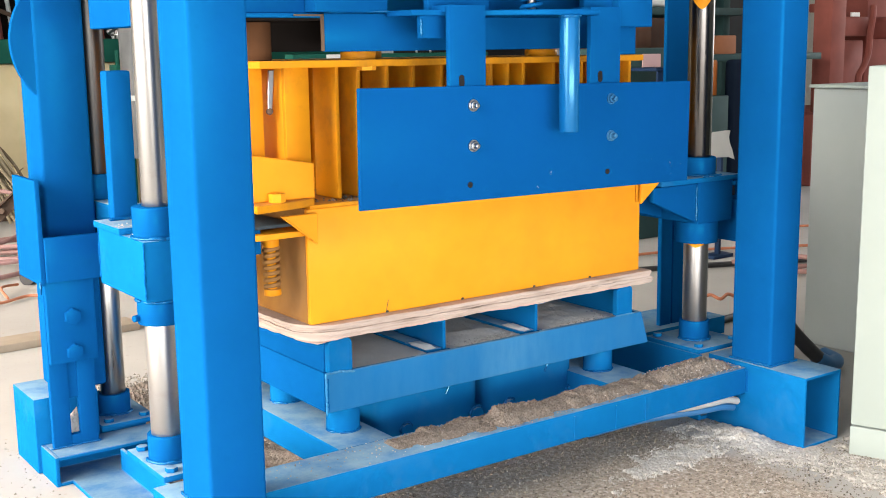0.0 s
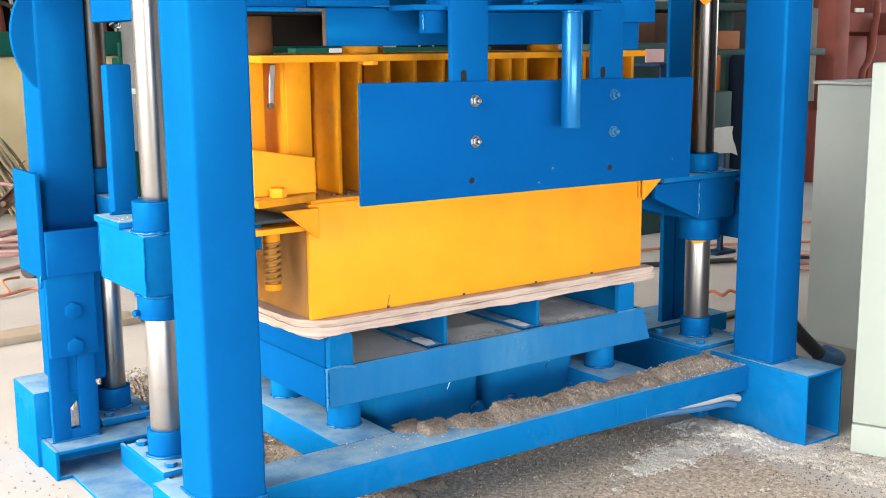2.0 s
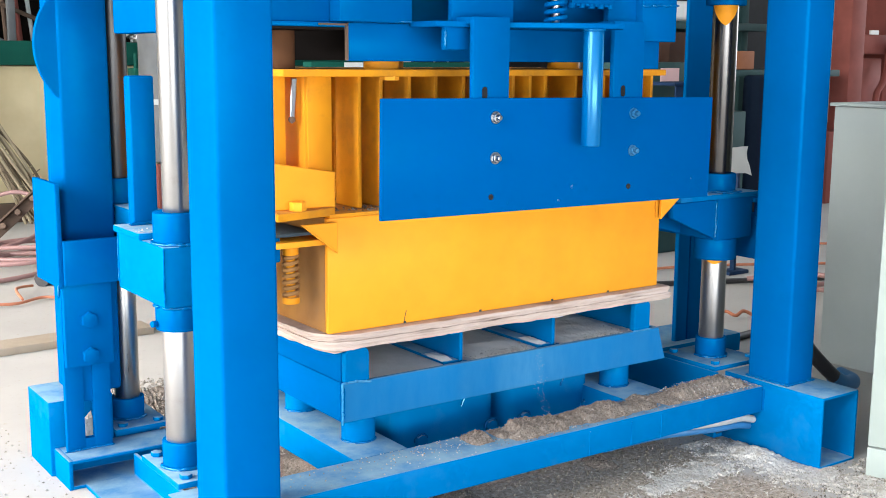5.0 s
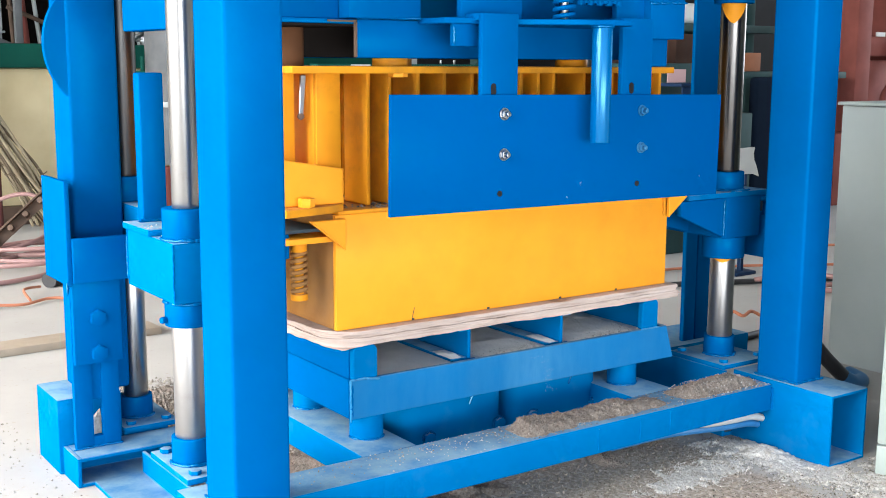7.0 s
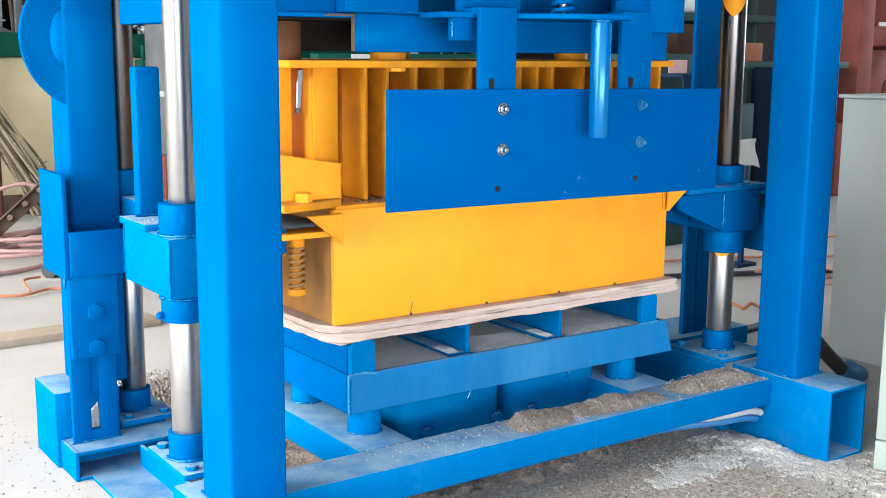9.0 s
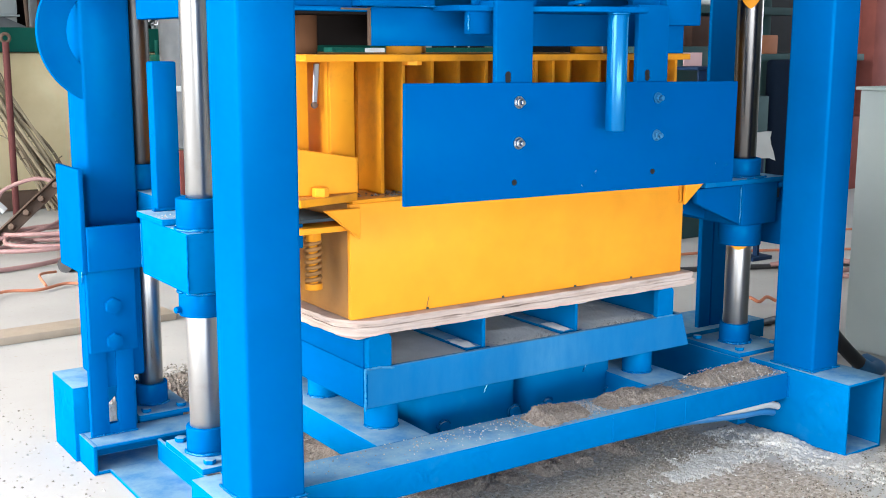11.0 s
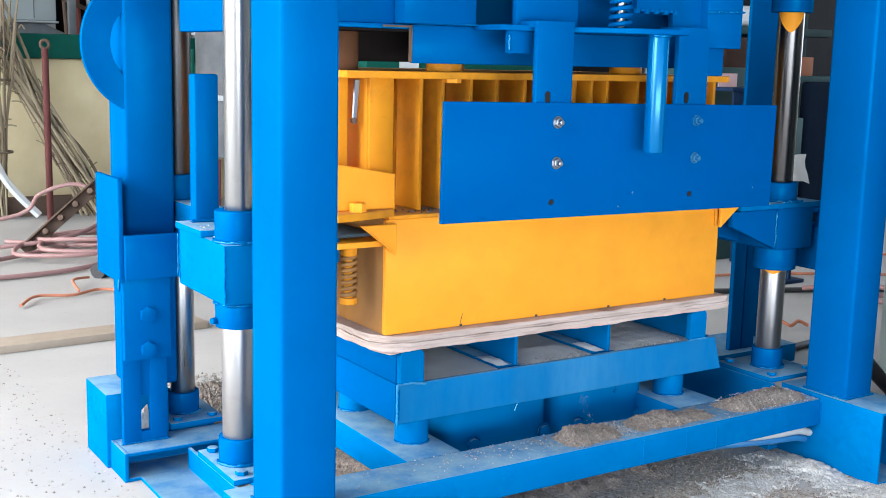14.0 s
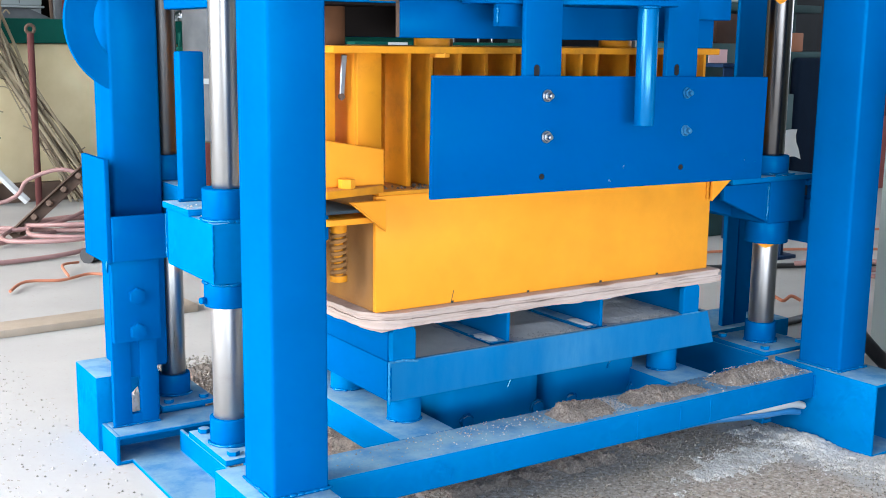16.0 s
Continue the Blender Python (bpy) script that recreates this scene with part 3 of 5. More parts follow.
def crescent(cut=0.043, outer=0.150, inner=0.091):
    a0, a1 = math.acos(cut / outer), math.acos(cut / inner)
    out = [(-0.235 - outer * math.cos(a), 0.90 + outer * math.sin(a)) for a in [a0 - 2 * a0 * k / 36 for k in range(37)]]
    out += [(-0.235 - inner * math.cos(a), 0.90 + inner * math.sin(a)) for a in [-a1 + 2 * a1 * k / 24 for k in range(25)]]
    return out


part("ring", prism(crescent(), "y", 0.576, 0.588, 0.0012), BLUE, ring_plate)
# matching slotted upright on the far side
part("post", box(1.545, 1.665, 0.58, 0.592, 0.055, 2.3, 0.002, 2), BLUE, frame_)
bm = box(1.445, 1.490, 0.49, 0.505, 0.055, 0.62, 0.001)
box(1.496, 1.545, 0.49, 0.505, 0.055, 0.62, 0.001, bm=bm)
box(1.490, 1.496, 0.497, 0.505, 0.055, 0.62, 0, bm=bm)
part("slotted_plate", bm, BLUE, frame_)
part("low_channel", box(1.10, 1.70, 0.46, 0.66, 0, 0.055, 0.002), BLUE_DUSTY_LIFTED, frame_)
for x in (0.497, 0.613, 0.700):
    part("weld_seam", weld([(x, -0.1765, 0.092), (x, -0.1765, 0.149)], 0.0012), BLUE_DUSTY_LIFTED, frame_)
part("weld_seam", weld([(1.024, -0.178, 0.095), (1.024, -0.178, 0.150)], 0.0035), BLUE, frame_)
part("weld_seam", weld([(1.038, -0.17, 0.158), (1.036, -0.12, 0.158)], 0.004), BLUE, frame_)

for x, y, zt in ((*ROD_L, 0.172), (*ROD_R, 0.172), (*REAR_L, 0.080)):
    part("weld_seam", bead(around(x, y, zt + 0.002, 0.038, 150, 330), 0.0042), BLUE_GLOSS, frame_)
part("weld_seam", bead([(PX0, PY0, 0.163), (PX1, PY0, 0.163), (PX1, PY1, 0.163)], 0.0045), BLUE_GLOSS, frame_)
part("weld_seam", bead([(PX0, PY1, 0.163), (PX0, PY0, 0.163)], 0.0045), BLUE_GLOSS, frame_)
part("weld_seam", bead([(QX0, PY1, 0.163), (QX0, PY0, 0.163), (QX1, PY0, 0.163)], 0.004), BLUE_GLOSS, frame_)
part("weld_seam", bead([(-0.338, 0.507, 0.064), (-0.243, 0.507, 0.064)], 0.003), BLUE_GLOSS, frame_)
part("weld_seam", bead([(-0.346, 0.490, 0.418), (-0.346, 0.490, 0.400)], 0.004), BLUE_GLOSS, frame_)
part("weld_seam", bead([(-0.224, 0.480, 0.424), (-0.224, 0.480, 0.510)], 0.0032), BLUE_GLOSS, frame_)
part("weld_seam", bead([(-0.217, -0.178, 0.093), (-0.217, -0.178, 0.149)], 0.004), BLUE_GLOSS, frame_)
part("weld_seam", bead([(0.010, 0.475, 0.153), (0.129, 0.475, 0.153)], 0.004), BLUE_GLOSS, frame_)

# ---- sliders on the guide rods ----
slider = thing("guide_slider", (-0.27, 0.2, 0.42), "blue steel slider clamped round two guide rods", "slider", "guide sliders")
part("body", box(-0.316, -0.222, -0.012, 0.21, 0.462, 0.566, 0.003), BLUE_DUSTY_LIFTED, slider)
part("body_rear", box(-0.222, -0.150, 0.21, 0.36, 0.463, 0.565, 0.003), BLUE_DUSTY_LIFTED, slider)
part("body_rear", box(-0.192, -0.130, 0.36, 0.67, 0.462, 0.5655, 0.003), BLUE_DUSTY_LIFTED, slider)
part("top_plate", box(-0.322, -0.2, 0.085, 0.215, 0.5662, 0.578, 0.0015), BLUE_DUSTY_LIFTED, slider, "dusty top plate")
for x, y in (ROD_L, REAR_L):
    part("collar", cyl((x, y, 0.566), (x, y, 0.620), 0.040), BLUE, slider)
    part("collar", cyl((x, y, 0.418), (x, y, 0.462), 0.0405), BLUE, slider)
part("upright_bar", box(-0.293, -0.247, 0.185, 0.215, 0.578, 0.845, 0.004), BLUE, slider)
part("arm", box(-0.222, -0.085, 0.02, 0.22, 0.515, 0.560, 0.002), BLUE, slider)
part("weld_seam", weld([(-0.300, 0.184, 0.580), (-0.252, 0.184, 0.580)], 0.004), BLUE, slider)
part("weld_seam", weld([(-0.316, -0.012, 0.47), (-0.316, -0.012, 0.56)], 0.0016), BLUE, slider)

part("weld_seam", bead([(-0.294, 0.183, 0.580), (-0.246, 0.183, 0.580), (-0.246, 0.21, 0.580)], 0.0045), BLUE_GLOSS, slider)
part("weld_seam", bead(around(*ROD_L, 0.568, 0.041, 150, 320), 0.004), BLUE_GLOSS, slider)
part("weld_seam", bead(around(*ROD_L, 0.460, 0.041, 160, 320), 0.0035), BLUE_GLOSS, slider)
part("weld_seam", bead([(-0.3155, -0.0115, 0.468), (-0.3155, -0.0115, 0.562)], 0.0022), BLUE, slider)
part("weld_seam", bead([(-0.316, 0.207, 0.468), (-0.316, 0.207, 0.562)], 0.0024), BLUE, slider)
part("wiped_dust", box(-0.300, -0.236, 0.052, 0.083, 0.5662, 0.5672, 0.0004), WHITE_DUST, slider, "strip of thick white dust")
part("set_screw", cyl((-0.3165, 0.030, 0.430), (-0.326, 0.027, 0.430), 0.006, 8), BLUE, slider)

slider_b = thing("guide_slider", (1.08, 0.2, 0.41), "blue steel slider with wedge arm on guide rods", "slider", "guide sliders")
part("body", box(1.030, 1.150, -0.015, 0.58, 0.462, 0.560, 0.003), BLUE, slider_b)
part("top_plate", box(0.90, 1.17, -0.020, 0.43, 0.5602, 0.572, 0.0015), BLUE_DUSTY_LIFTED, slider_b)
part("arm", prism([(0.885, 0.558), (1.030, 0.558), (1.030, 0.465), (0.885, 0.525)], "y", -0.010, 0.006), BLUE, slider_b)
part("arm", prism([(0.870, 0.558), (1.030, 0.558), (1.030, 0.465), (0.870, 0.505)], "y", 0.10, 0.116), BLUE, slider_b)
for x, y in (ROD_R, REAR_R):
    part("collar", cyl((x, y, 0.572), (x, y, 0.616), 0.041), BLUE, slider_b)
    part("collar", cyl((x, y, 0.412), (x, y, 0.462), 0.050), BLUE, slider_b)
part("side_lug", box(1.150, 1.215, -0.02, 0.05, 0.545, 0.556, 0.0015), BLUE, slider_b)
part("side_block", box(1.170, 1.235, -0.02, 0.05, 0.405, 0.508, 0.002), BLUE, slider_b)
part("bolt", cyl((1.19, 0.0, 0.50), (1.19, 0.0, 0.545), 0.010, 6), BLUE, slider_b)

part("weld_seam", bead([(1.028, -0.011, 0.47), (1.028, -0.011, 0.556)], 0.0035), BLUE_GLOSS, slider_b)
part("weld_seam", bead(around(*ROD_R, 0.574, 0.042, 150, 320), 0.0035), BLUE_GLOSS, slider_b)
part("weld_seam", bead([(1.036, -0.020, 0.5745), (1.10, -0.020, 0.5745)], 0.003), BLUE_GLOSS, slider_b)

# ---- vibrating table ----
table = thing("vibrating_table", (0.43, 0.25, 0.151), "blue vibrating table with dust and grit on its deck", "vibrating table")
part("front_skirt", prism([(0.022, 0.203), (0.872, 0.203), (0.848, 0.279), (0.022, 0.279)], "y", -0.015, -0.005), SKIRT, table)
part("side_skirt", box(0.021, 0.031, -0.005, 0.55, 0.203, 0.279, 0.0015), BLUE, table)
part("side_skirt", box(0.840, 0.850, -0.005, 0.55, 0.203, 0.279, 0.0015), BLUE_DUSTY_LIFTED, table)
part("rear_skirt", box(0.022, 0.850, 0.55, 0.56, 0.203, 0.279, 0.0015), BLUE_DUSTY_LIFTED, table)
part("deck", box(0.031, 0.840, -0.005, 0.55, 0.262, 0.272, 0.0), DECK, table, "deck plate covered in pale dust")


def ear(x0, x1):
    r = (x1 - x0) / 2
    c = (x0 + x1) / 2
    out = [(x1, 0.2795), (x1, 0.348 - 0.6 * r)]
    out += [(c + r * math.cos(a), 0.348 - 0.6 * r + 0.6 * r * math.sin(a)) for a in [math.pi * k / 10 for k in range(1, 10)]]
    out += [(x0, 0.348 - 0.6 * r), (x0, 0.2795)]
    return prism(out, "y", -0.016, -0.001)


part("stop_lug", ear(0.026, 0.078), BLUE_DUSTY_LIFTED, table)
part("stop_lug", ear(0.770, 0.818), BLUE_DUSTY_LIFTED, table)
for x, lip in ((0.309, -0.026), (0.553, 0.026)):
    bm = box(x - 0.004, x + 0.004, 0.008, 0.545, 0.272, 0.340, 0.001)
    lo, hi = sorted((x - 0.0035, x + lip))
    box(lo, hi, 0.008, 0.545, 0.333, 0.3395, 0.001, bm=bm)
    box(x - 0.040, x - 0.0045, 0.010, 0.545, 0.2725, 0.279, 0.001, bm=bm)
    part("support_rail", bm, BLUE_DUSTY_LIFTED, table)
part("support_rail", box(0.024, 0.034, 0.0, 0.545, 0.2795, 0.340, 0.001), BLUE, table)
part("support_rail", box(0.800, 0.810, 0.0, 0.545, 0.2725, 0.340, 0.001), BLUE_DUSTY_LIFTED, table)
for x in (0.080, 0.755):
    for y in (0.030, 0.265):
        part("rubber_foot", cyl((x, y, 0.151), (x, y, 0.2025), 0.033), BLUE_DUSTY_LIFTED, table)
for x0, x1 in ((0.19, 0.445), (0.462, 0.716)):
    motor = part("vibrator_motor", box(x0, x1, 0.060, 0.36, 0.060, 0.225, 0.036, 6), BLUE_FILM_LIFTED, table)
    for cx in (x0 + 0.055, x1 - 0.018):
        part("bolt", cyl((cx, 0.075, 0.104), (cx, 0.050, 0.104), 0.014, 16), BLUE_DUSTY_LIFTED, motor)
    part("weld_seam", weld([(x0 + 0.17, 0.0585, 0.185), (x0 + 0.155, 0.0585, 0.155)], 0.002), BLUE_GLOSS, motor)
part("weld_seam", weld([(0.022, -0.015, 0.206), (0.022, -0.016, 0.277)], 0.003), BLUE, table)

part("weld_seam", bead([(0.020, -0.016, 0.205), (0.020, -0.016, 0.278)], 0.0030), SCRAPED, table)
part("weld_seam", bead([(0.022, -0.016, 0.280), (0.050, -0.016, 0.281), (0.080, -0.016, 0.276)], 0.0030), SCRAPED, table)
part("weld_seam", bead([(0.766, -0.016, 0.280), (0.820, -0.016, 0.280)], 0.0024), SCRAPED, table)
for x in (0.309, 0.553):
    part("weld_seam", bead([(x - 0.045, 0.004, 0.275), (x + 0.014, 0.004, 0.275)], 0.003), BLUE_GLOSS, table)
for x in (0.080, 0.755):
    part("weld_seam", bead(around(x, 0.030, 0.1525, 0.0335, 160, 340), 0.0034), BLUE_GLOSS, table)
part("weld_seam", bead(around(0.080, 0.265, 0.1525, 0.0335, 160, 340), 0.0034), BLUE_GLOSS, table)
for x0, x1 in ((0.19, 0.445), (0.462, 0.716)):
    for cx in (x0 + 0.055, x1 - 0.018):
        part("weld_seam", bead(around(0, 0, 0, 0.0165, 20, 290, 14), 0.003), BLUE_GLOSS, table).matrix_local = Matrix.Translation(Vector((cx, 0.056, 0.104)) - table.location) @ Matrix.Rotation(radians(90), 4, "X") @ Matrix.Translation(table.location)

# ---- pallet ----
nx, ny = 90, 50
px0, px1, py0, py1 = -0.022, 0.872, -0.022, 0.57
z0, z1 = 0.3465, 0.3735
ring = []
for k in range(nx):
    ring.append((px0 + (px1 - px0) * k / nx, py0))
for k in range(ny):
    ring.append((px1, py0 + (py1 - py0) * k / ny))
for k in range(nx):
    ring.append((px1 - (px1 - px0) * k / nx, py1))
for k in range(ny):
    ring.append((px0, py1 - (py1 - py0) * k / ny))
cx, cy = (px0 + px1) / 2, (py0 + py1) / 2
pallet = thing("wooden_pallet", (cx, cy, z0), "worn plywood pallet board with frayed edges under the mould", "pallet board")


def ply_loop(bm, z, out, low):
    loop = []
    for x, y in ring:
        j = noise.noise(Vector((x * 22, y * 22, z * 300))) * 0.006 + noise.noise(Vector((x * 90, y * 90, z * 900))) * 0.003 + out
        d = Vector((x - cx, y - cy)).normalized()
        sag = (noise.noise(Vector((x * 9, y * 9, 3))) - 0.35 + 0.5 * noise.noise(Vector((x * 40, y * 40, 5)))) * 0.0045 if low else 0
        corner = max(0.0, 1 - math.hypot(x - px0, y - py0) / 0.08)
        loop.append(bm.verts.new((x + d.x * j + 0.030 * corner ** 1.6, y + d.y * j + 0.016 * corner ** 1.6, z + min(sag, 0) - (0.006 * corner if low else 0.0))))
    return loop


for k in range(4):
    bm = bmesh.new()
    za, zb = z0 + 0.00675 * k, z0 + 0.00675 * (k + 1) - 0.0004
    out = (0.0, 0.0022, -0.0015, 0.0012)[k]
    a, b = ply_loop(bm, za, out, k == 0), ply_loop(bm, zb, out - 0.0006, False)
    for q in range(len(ring)):
        bm.faces.new((a[q], a[(q + 1) % len(ring)], b[(q + 1) % len(ring)], b[q]))
    bm.faces.new(a[::-1]), bm.faces.new(b)
    part("ply", bm, PLY, pallet)

# ---- mould ----
mould = thing("block_mould", (0.425, 0.26, 0.374), "yellow painted steel block mould box on the pallet", "mould")
bm = box(0.0, 0.852, 0.0, 0.012, 0.374, 0.590, 0.0015)
part("front_wall", bm, YELLOW, mould)
# left wall: grime plus side shade, both put into the colour
part("side_wall", box(0.0, 0.012, 0.012, 0.53, 0.374, 0.590, 0.0015), YELLOW_GRIMY_SHADED, mould)
part("side_wall", box(0.840, 0.852, 0.012, 0.53, 0.374, 0.590, 0.0015), YELLOW, mould)
part("rear_wall", box(0.0, 0.852, 0.53, 0.542, 0.374, 0.590, 0.0015), YELLOW, mould)
part("rim", box(0.004, 0.848, -0.003, 0.535, 0.5905, 0.598, 0.0015), YELLOW_WORN, mould, "gritty top rim")
for side in (0, 1):
    fx = (lambda x: x) if side == 0 else (lambda x: 0.852 - x)
    reach = -0.125 if side == 0 else -0.075
    part("ear_plate", prism([(fx(reach), -0.050 if side == 0 else 0.0), (fx(-0.03), -0.030 if side == 0 else 0.0), (fx(0.010), -0.012), (fx(0.010), 0.34), (fx(reach), 0.34)], "z", 0.5985, 0.6125), YELLOW_WORN, mould)
    part("gusset", prism([(fx(-0.062), 0.585), (fx(0.012), 0.585), (fx(0.012), 0.527)], "y", -0.018, -0.009), YELLOW, mould)
    x0, x1 = sorted((fx(-0.112), fx(0.011)))
    if side == 0:
        part("angle_plate", prism([(x0, 0.6128), (x1, 0.6128), (x1, 0.676), (x0, 0.697)], "y", -0.010, -0.002), YELLOW, mould)
    part("bolt", hexbolt(fx(-0.072 if side == 0 else -0.05), -0.024 if side == 0 else 0.12, 0.6125, 0.015, 0.016, "z"), YELLOW, mould)
    part("rubber_pad", box(*sorted((fx(reach + 0.005), fx(-0.03))), -0.01 if side == 0 else 0.05, 0.2, 0.5645, 0.571, 0.002), GASKET, mould, "dark rubber pad")
part("spring_plate", box(-0.115, -0.005, 0.0, 0.12, 0.542, 0.553, 0.0015), YELLOW, mould)
part("coil_spring", coil(-0.058, 0.035, 0.446, 0.530, 0.0125, 0.0040, 7.5), YELLOW_GRIMY_SHADED, mould, "grimy yellow coil spring")
part("spring_pin", cyl((-0.058, 0.035, 0.436), (-0.058, 0.035, 0.545), 0.0085), YELLOW_WORN, mould)
part("spring_seat", cyl((-0.058, 0.035, 0.434), (-0.058, 0.035, 0.446), 0.016), YELLOW_WORN, mould)
part("spring_cup", cyl((-0.058, 0.035, 0.524), (-0.058, 0.035, 0.543), 0.015), YELLOW_WORN, mould)
for x in (0.168, 0.35, 0.54, 0.70):
    part("drain_notch", box(x - 0.0028, x + 0.0028, -0.0012, 0.001, 0.3745, 0.3785, 0.0), GASKET, mould, "small dark notch")
part("weld_seam", weld([(0.838, -0.003, 0.585), (0.840, -0.003, 0.525)], 0.004), YELLOW_WORN, mould)

part("crack", tube([(0.166, -0.0004, 0.376), (0.168, -0.0004, 0.386), (0.1715, -0.0004, 0.399)], 0.0007, 5), GASKET, mould, "hairline crack in the yellow paint")
part("weld_seam", bead([(-0.058, -0.019, 0.583), (0.008, -0.019, 0.531)], 0.0022), YELLOW, mould)
part("weld_seam", bead([(0.012, -0.006, 0.6125), (0.012, -0.006, 0.672)], 0.0022), YELLOW, mould)

# ---- tamper head ----
tamper = thing("tamper_head", (0.42, 0.25, 0.61), "yellow steel tamper head with upright fins above the mould", "tamper head")
part("top_plate", prism([(-0.085, -0.002), (0.050, -0.012), (0.845, -0.012), (0.845, 0.50), (-0.085, 0.50)], "z", 0.845, 0.858), YELLOW_WORN, tamper)
for x0, x1, y in ((-0.022, 0.028, 0.028), (-0.095, -0.055, 0.05)):
    part("column", box(x0, x1, y, y + 0.012, 0.600, 0.845, 0.0015), YELLOW_WORN, tamper)
    part("column", box(x0, x0 + 0.010, y + 0.010, y + 0.11, 0.600, 0.845, 0.0015), YELLOW, tamper)
for x in (0.092, 0.139, 0.203, 0.264, 0.330, 0.40, 0.455, 0.499, 0.540, 0.624, 0.704, 0.78, 0.848):
    part("fin", box(x - 0.008, x, 0.030, 0.115, 0.600, 0.845, 0.0015), YELLOW_WORN, tamper)
    part("fin", box(x - 0.008, x, 0.20, 0.34, 0.600, 0.845, 0.0015), YELLOW_WORN, tamper)
for x in (0.05, 0.155, 0.28, 0.43, 0.58, 0.66, 0.74, 0.81):
    part("rear_fin", box(x - 0.03, x + 0.02, 0.145, 0.155, 0.600, 0.845, 0.0015), YELLOW_WORN, tamper)
part("bolt", hexbolt(0.138, 0.006, 0.838, 0.018, 0.012, "z"), YELLOW, tamper)
for x, y in ((0.148, 0.05), (0.60, 0.05)):
    part("spacer", cyl((x, y, 0.858), (x, y, 0.873), 0.034), YELLOW_WORN, tamper)
part("spacer", cyl((-0.045, 0.09, 0.858), (-0.045, 0.09, 0.927), 0.028), SPACER_SHADED, tamper, "steel spacer coloured dark brown for the shade on it")
part("spacer", cyl((0.32, 0.3, 0.858), (0.32, 0.3, 0.873), 0.034), YELLOW_WORN, tamper)

# added strip that stands for bright background showing through the gap
part("gap_light_strip", prism([(-0.044, 0.842), (-0.032, 0.842), (-0.0385, 0.766), (-0.0435, 0.760), (-0.0475, 0.765)], "y", 0.046, 0.050), ZINC, tamper, "pale strip standing in for bright background through the gap")
part("loose_pin", cyl((-0.0435, 0.044, 0.768), (-0.0435, 0.052, 0.768), 0.006, 10), RAW, tamper)

# ---- press carriage above ----
carriage = thing("press_carriage", (0.42, 0.2, 0.6), "blue steel press carriage with bolted front plate", "press carriage")
bm = box(0.030, 0.75, -0.030, -0.022, 0.873, 0.940, 0.001)
box(-0.16, 0.75, -0.022, 0.10, 0.932, 0.940, 0.001, bm=bm)
part("channel", bm, BLUE, carriage)
part("cut_edge", box(0.0275, 0.0296, -0.031, -0.0215, 0.874, 0.939, 0), RAW, carriage, "bare cut edge of the channel")
part("cut_edge", box(-0.03, 0.0296, -0.031, -0.0295, 0.9345, 0.938, 0), RAW, carriage, "bare cut edge of the channel")
# near-black sheets added to paint the shade of the enclosed channel
part("shade_web", box(-0.16, 0.74, 0.105, 0.115, 0.874, 0.9315, 0.001), NEAR_BLACK, carriage, "near-black web standing in for shade inside the channel")
part("shade_flange", box(-0.16, 0.0275, -0.020, 0.104, 0.9275, 0.9315, 0), NEAR_BLACK, carriage, "near-black underside standing in for shade in the channel")
part("rear_channel", box(-0.16, 0.84, 0.30, 0.36, 0.874, 0.940, 0.002), BLUE, carriage)
part("crosshead", box(-0.20, 0.004, -0.010, 0.40, 0.9405, 1.25, 0.002), BLUE, carriage)
part("crosshead", box(0.0045, 0.155, -0.045, 0.40, 0.9415, 1.25, 0.002), BLUE, carriage)
part("crosshead", box(0.36, 0.84, 0.0, 0.40, 0.9405, 1.25, 0.002), BLUE, carriage)
part("side_box", box(-0.236, -0.20, 0.10, 0.42, 0.922, 1.25, 0.004), BLUE, carriage)
tilt = Matrix.Translation((0.42, -0.158, 0.70)) @ Matrix.Rotation(radians(0.6), 4, "Y") @ Matrix.Translation((-0.42, 0.158, -0.70))
bm = box(0.016, 0.828, -0.162, -0.154, 0.599, 0.807, 0.001)
bm.transform(tilt)
plate = part("front_plate", bm, SCUFFED, carriage, "flat blue front plate with four bolts")
for x in (0.2575, 0.6015):
    for z in (0.774, 0.701):
        metal = ZINC if x < 0.4 else BOLT_BLUE
        bolt = part("bolt", hexbolt(x, -0.163, z, 0.0092, 0.007), metal, plate, "zinc plated bolt" if x < 0.4 else "bolt painted over in blue")
        part("washer", cyl((x, -0.162, z), (x, -0.1645, z), 0.0112, 20, bevel=0), metal, bolt)
        part("stud", cyl((x, -0.170, z), (x, -0.178, z), 0.005, 14), metal, bolt)
    part("hole", cyl((x - 0.008, -0.1615, 0.630), (x - 0.008, -0.1632, 0.630), 0.0055, 14, bevel=0), DARK, plate, "open bolt hole")
for x0, x1 in ((0.213, 0.295), (0.553, 0.634)):
    bm = box(x0, x1, -0.1535, -0.142, 0.72, 0.952, 0.0015)
    box(x0, x0 + 0.010, -0.142, -0.10, 0.94, 0.952, 0.001, bm=bm)
    hanger = part("hanger", bm, BLUE, carriage)
    hx = x0 + 0.026
    hole = [(hx + 0.006 * math.cos(a), 0.818 + (0.005 if math.sin(a) > 0 else -0.005) + 0.006 * math.sin(a)) for a in [math.pi * k / 8 for k in range(16)]]
    part("slot_hole", prism(hole, "y", -0.1545, -0.153, 0), DARK, hanger, "dark slotted hole")
part("shelf", prism([(0.156, -0.035), (0.156, -0.120), (0.307, -0.145), (0.395, -0.205), (0.500, -0.235), (0.530, -0.20), (0.56, -0.035)], "z", 0.934, 0.944), BLUE, carriage)
part("tab", box(0.175, 0.2265, -0.120, -0.108, 0.894, 0.934, 0.0015), BLUE, carriage)
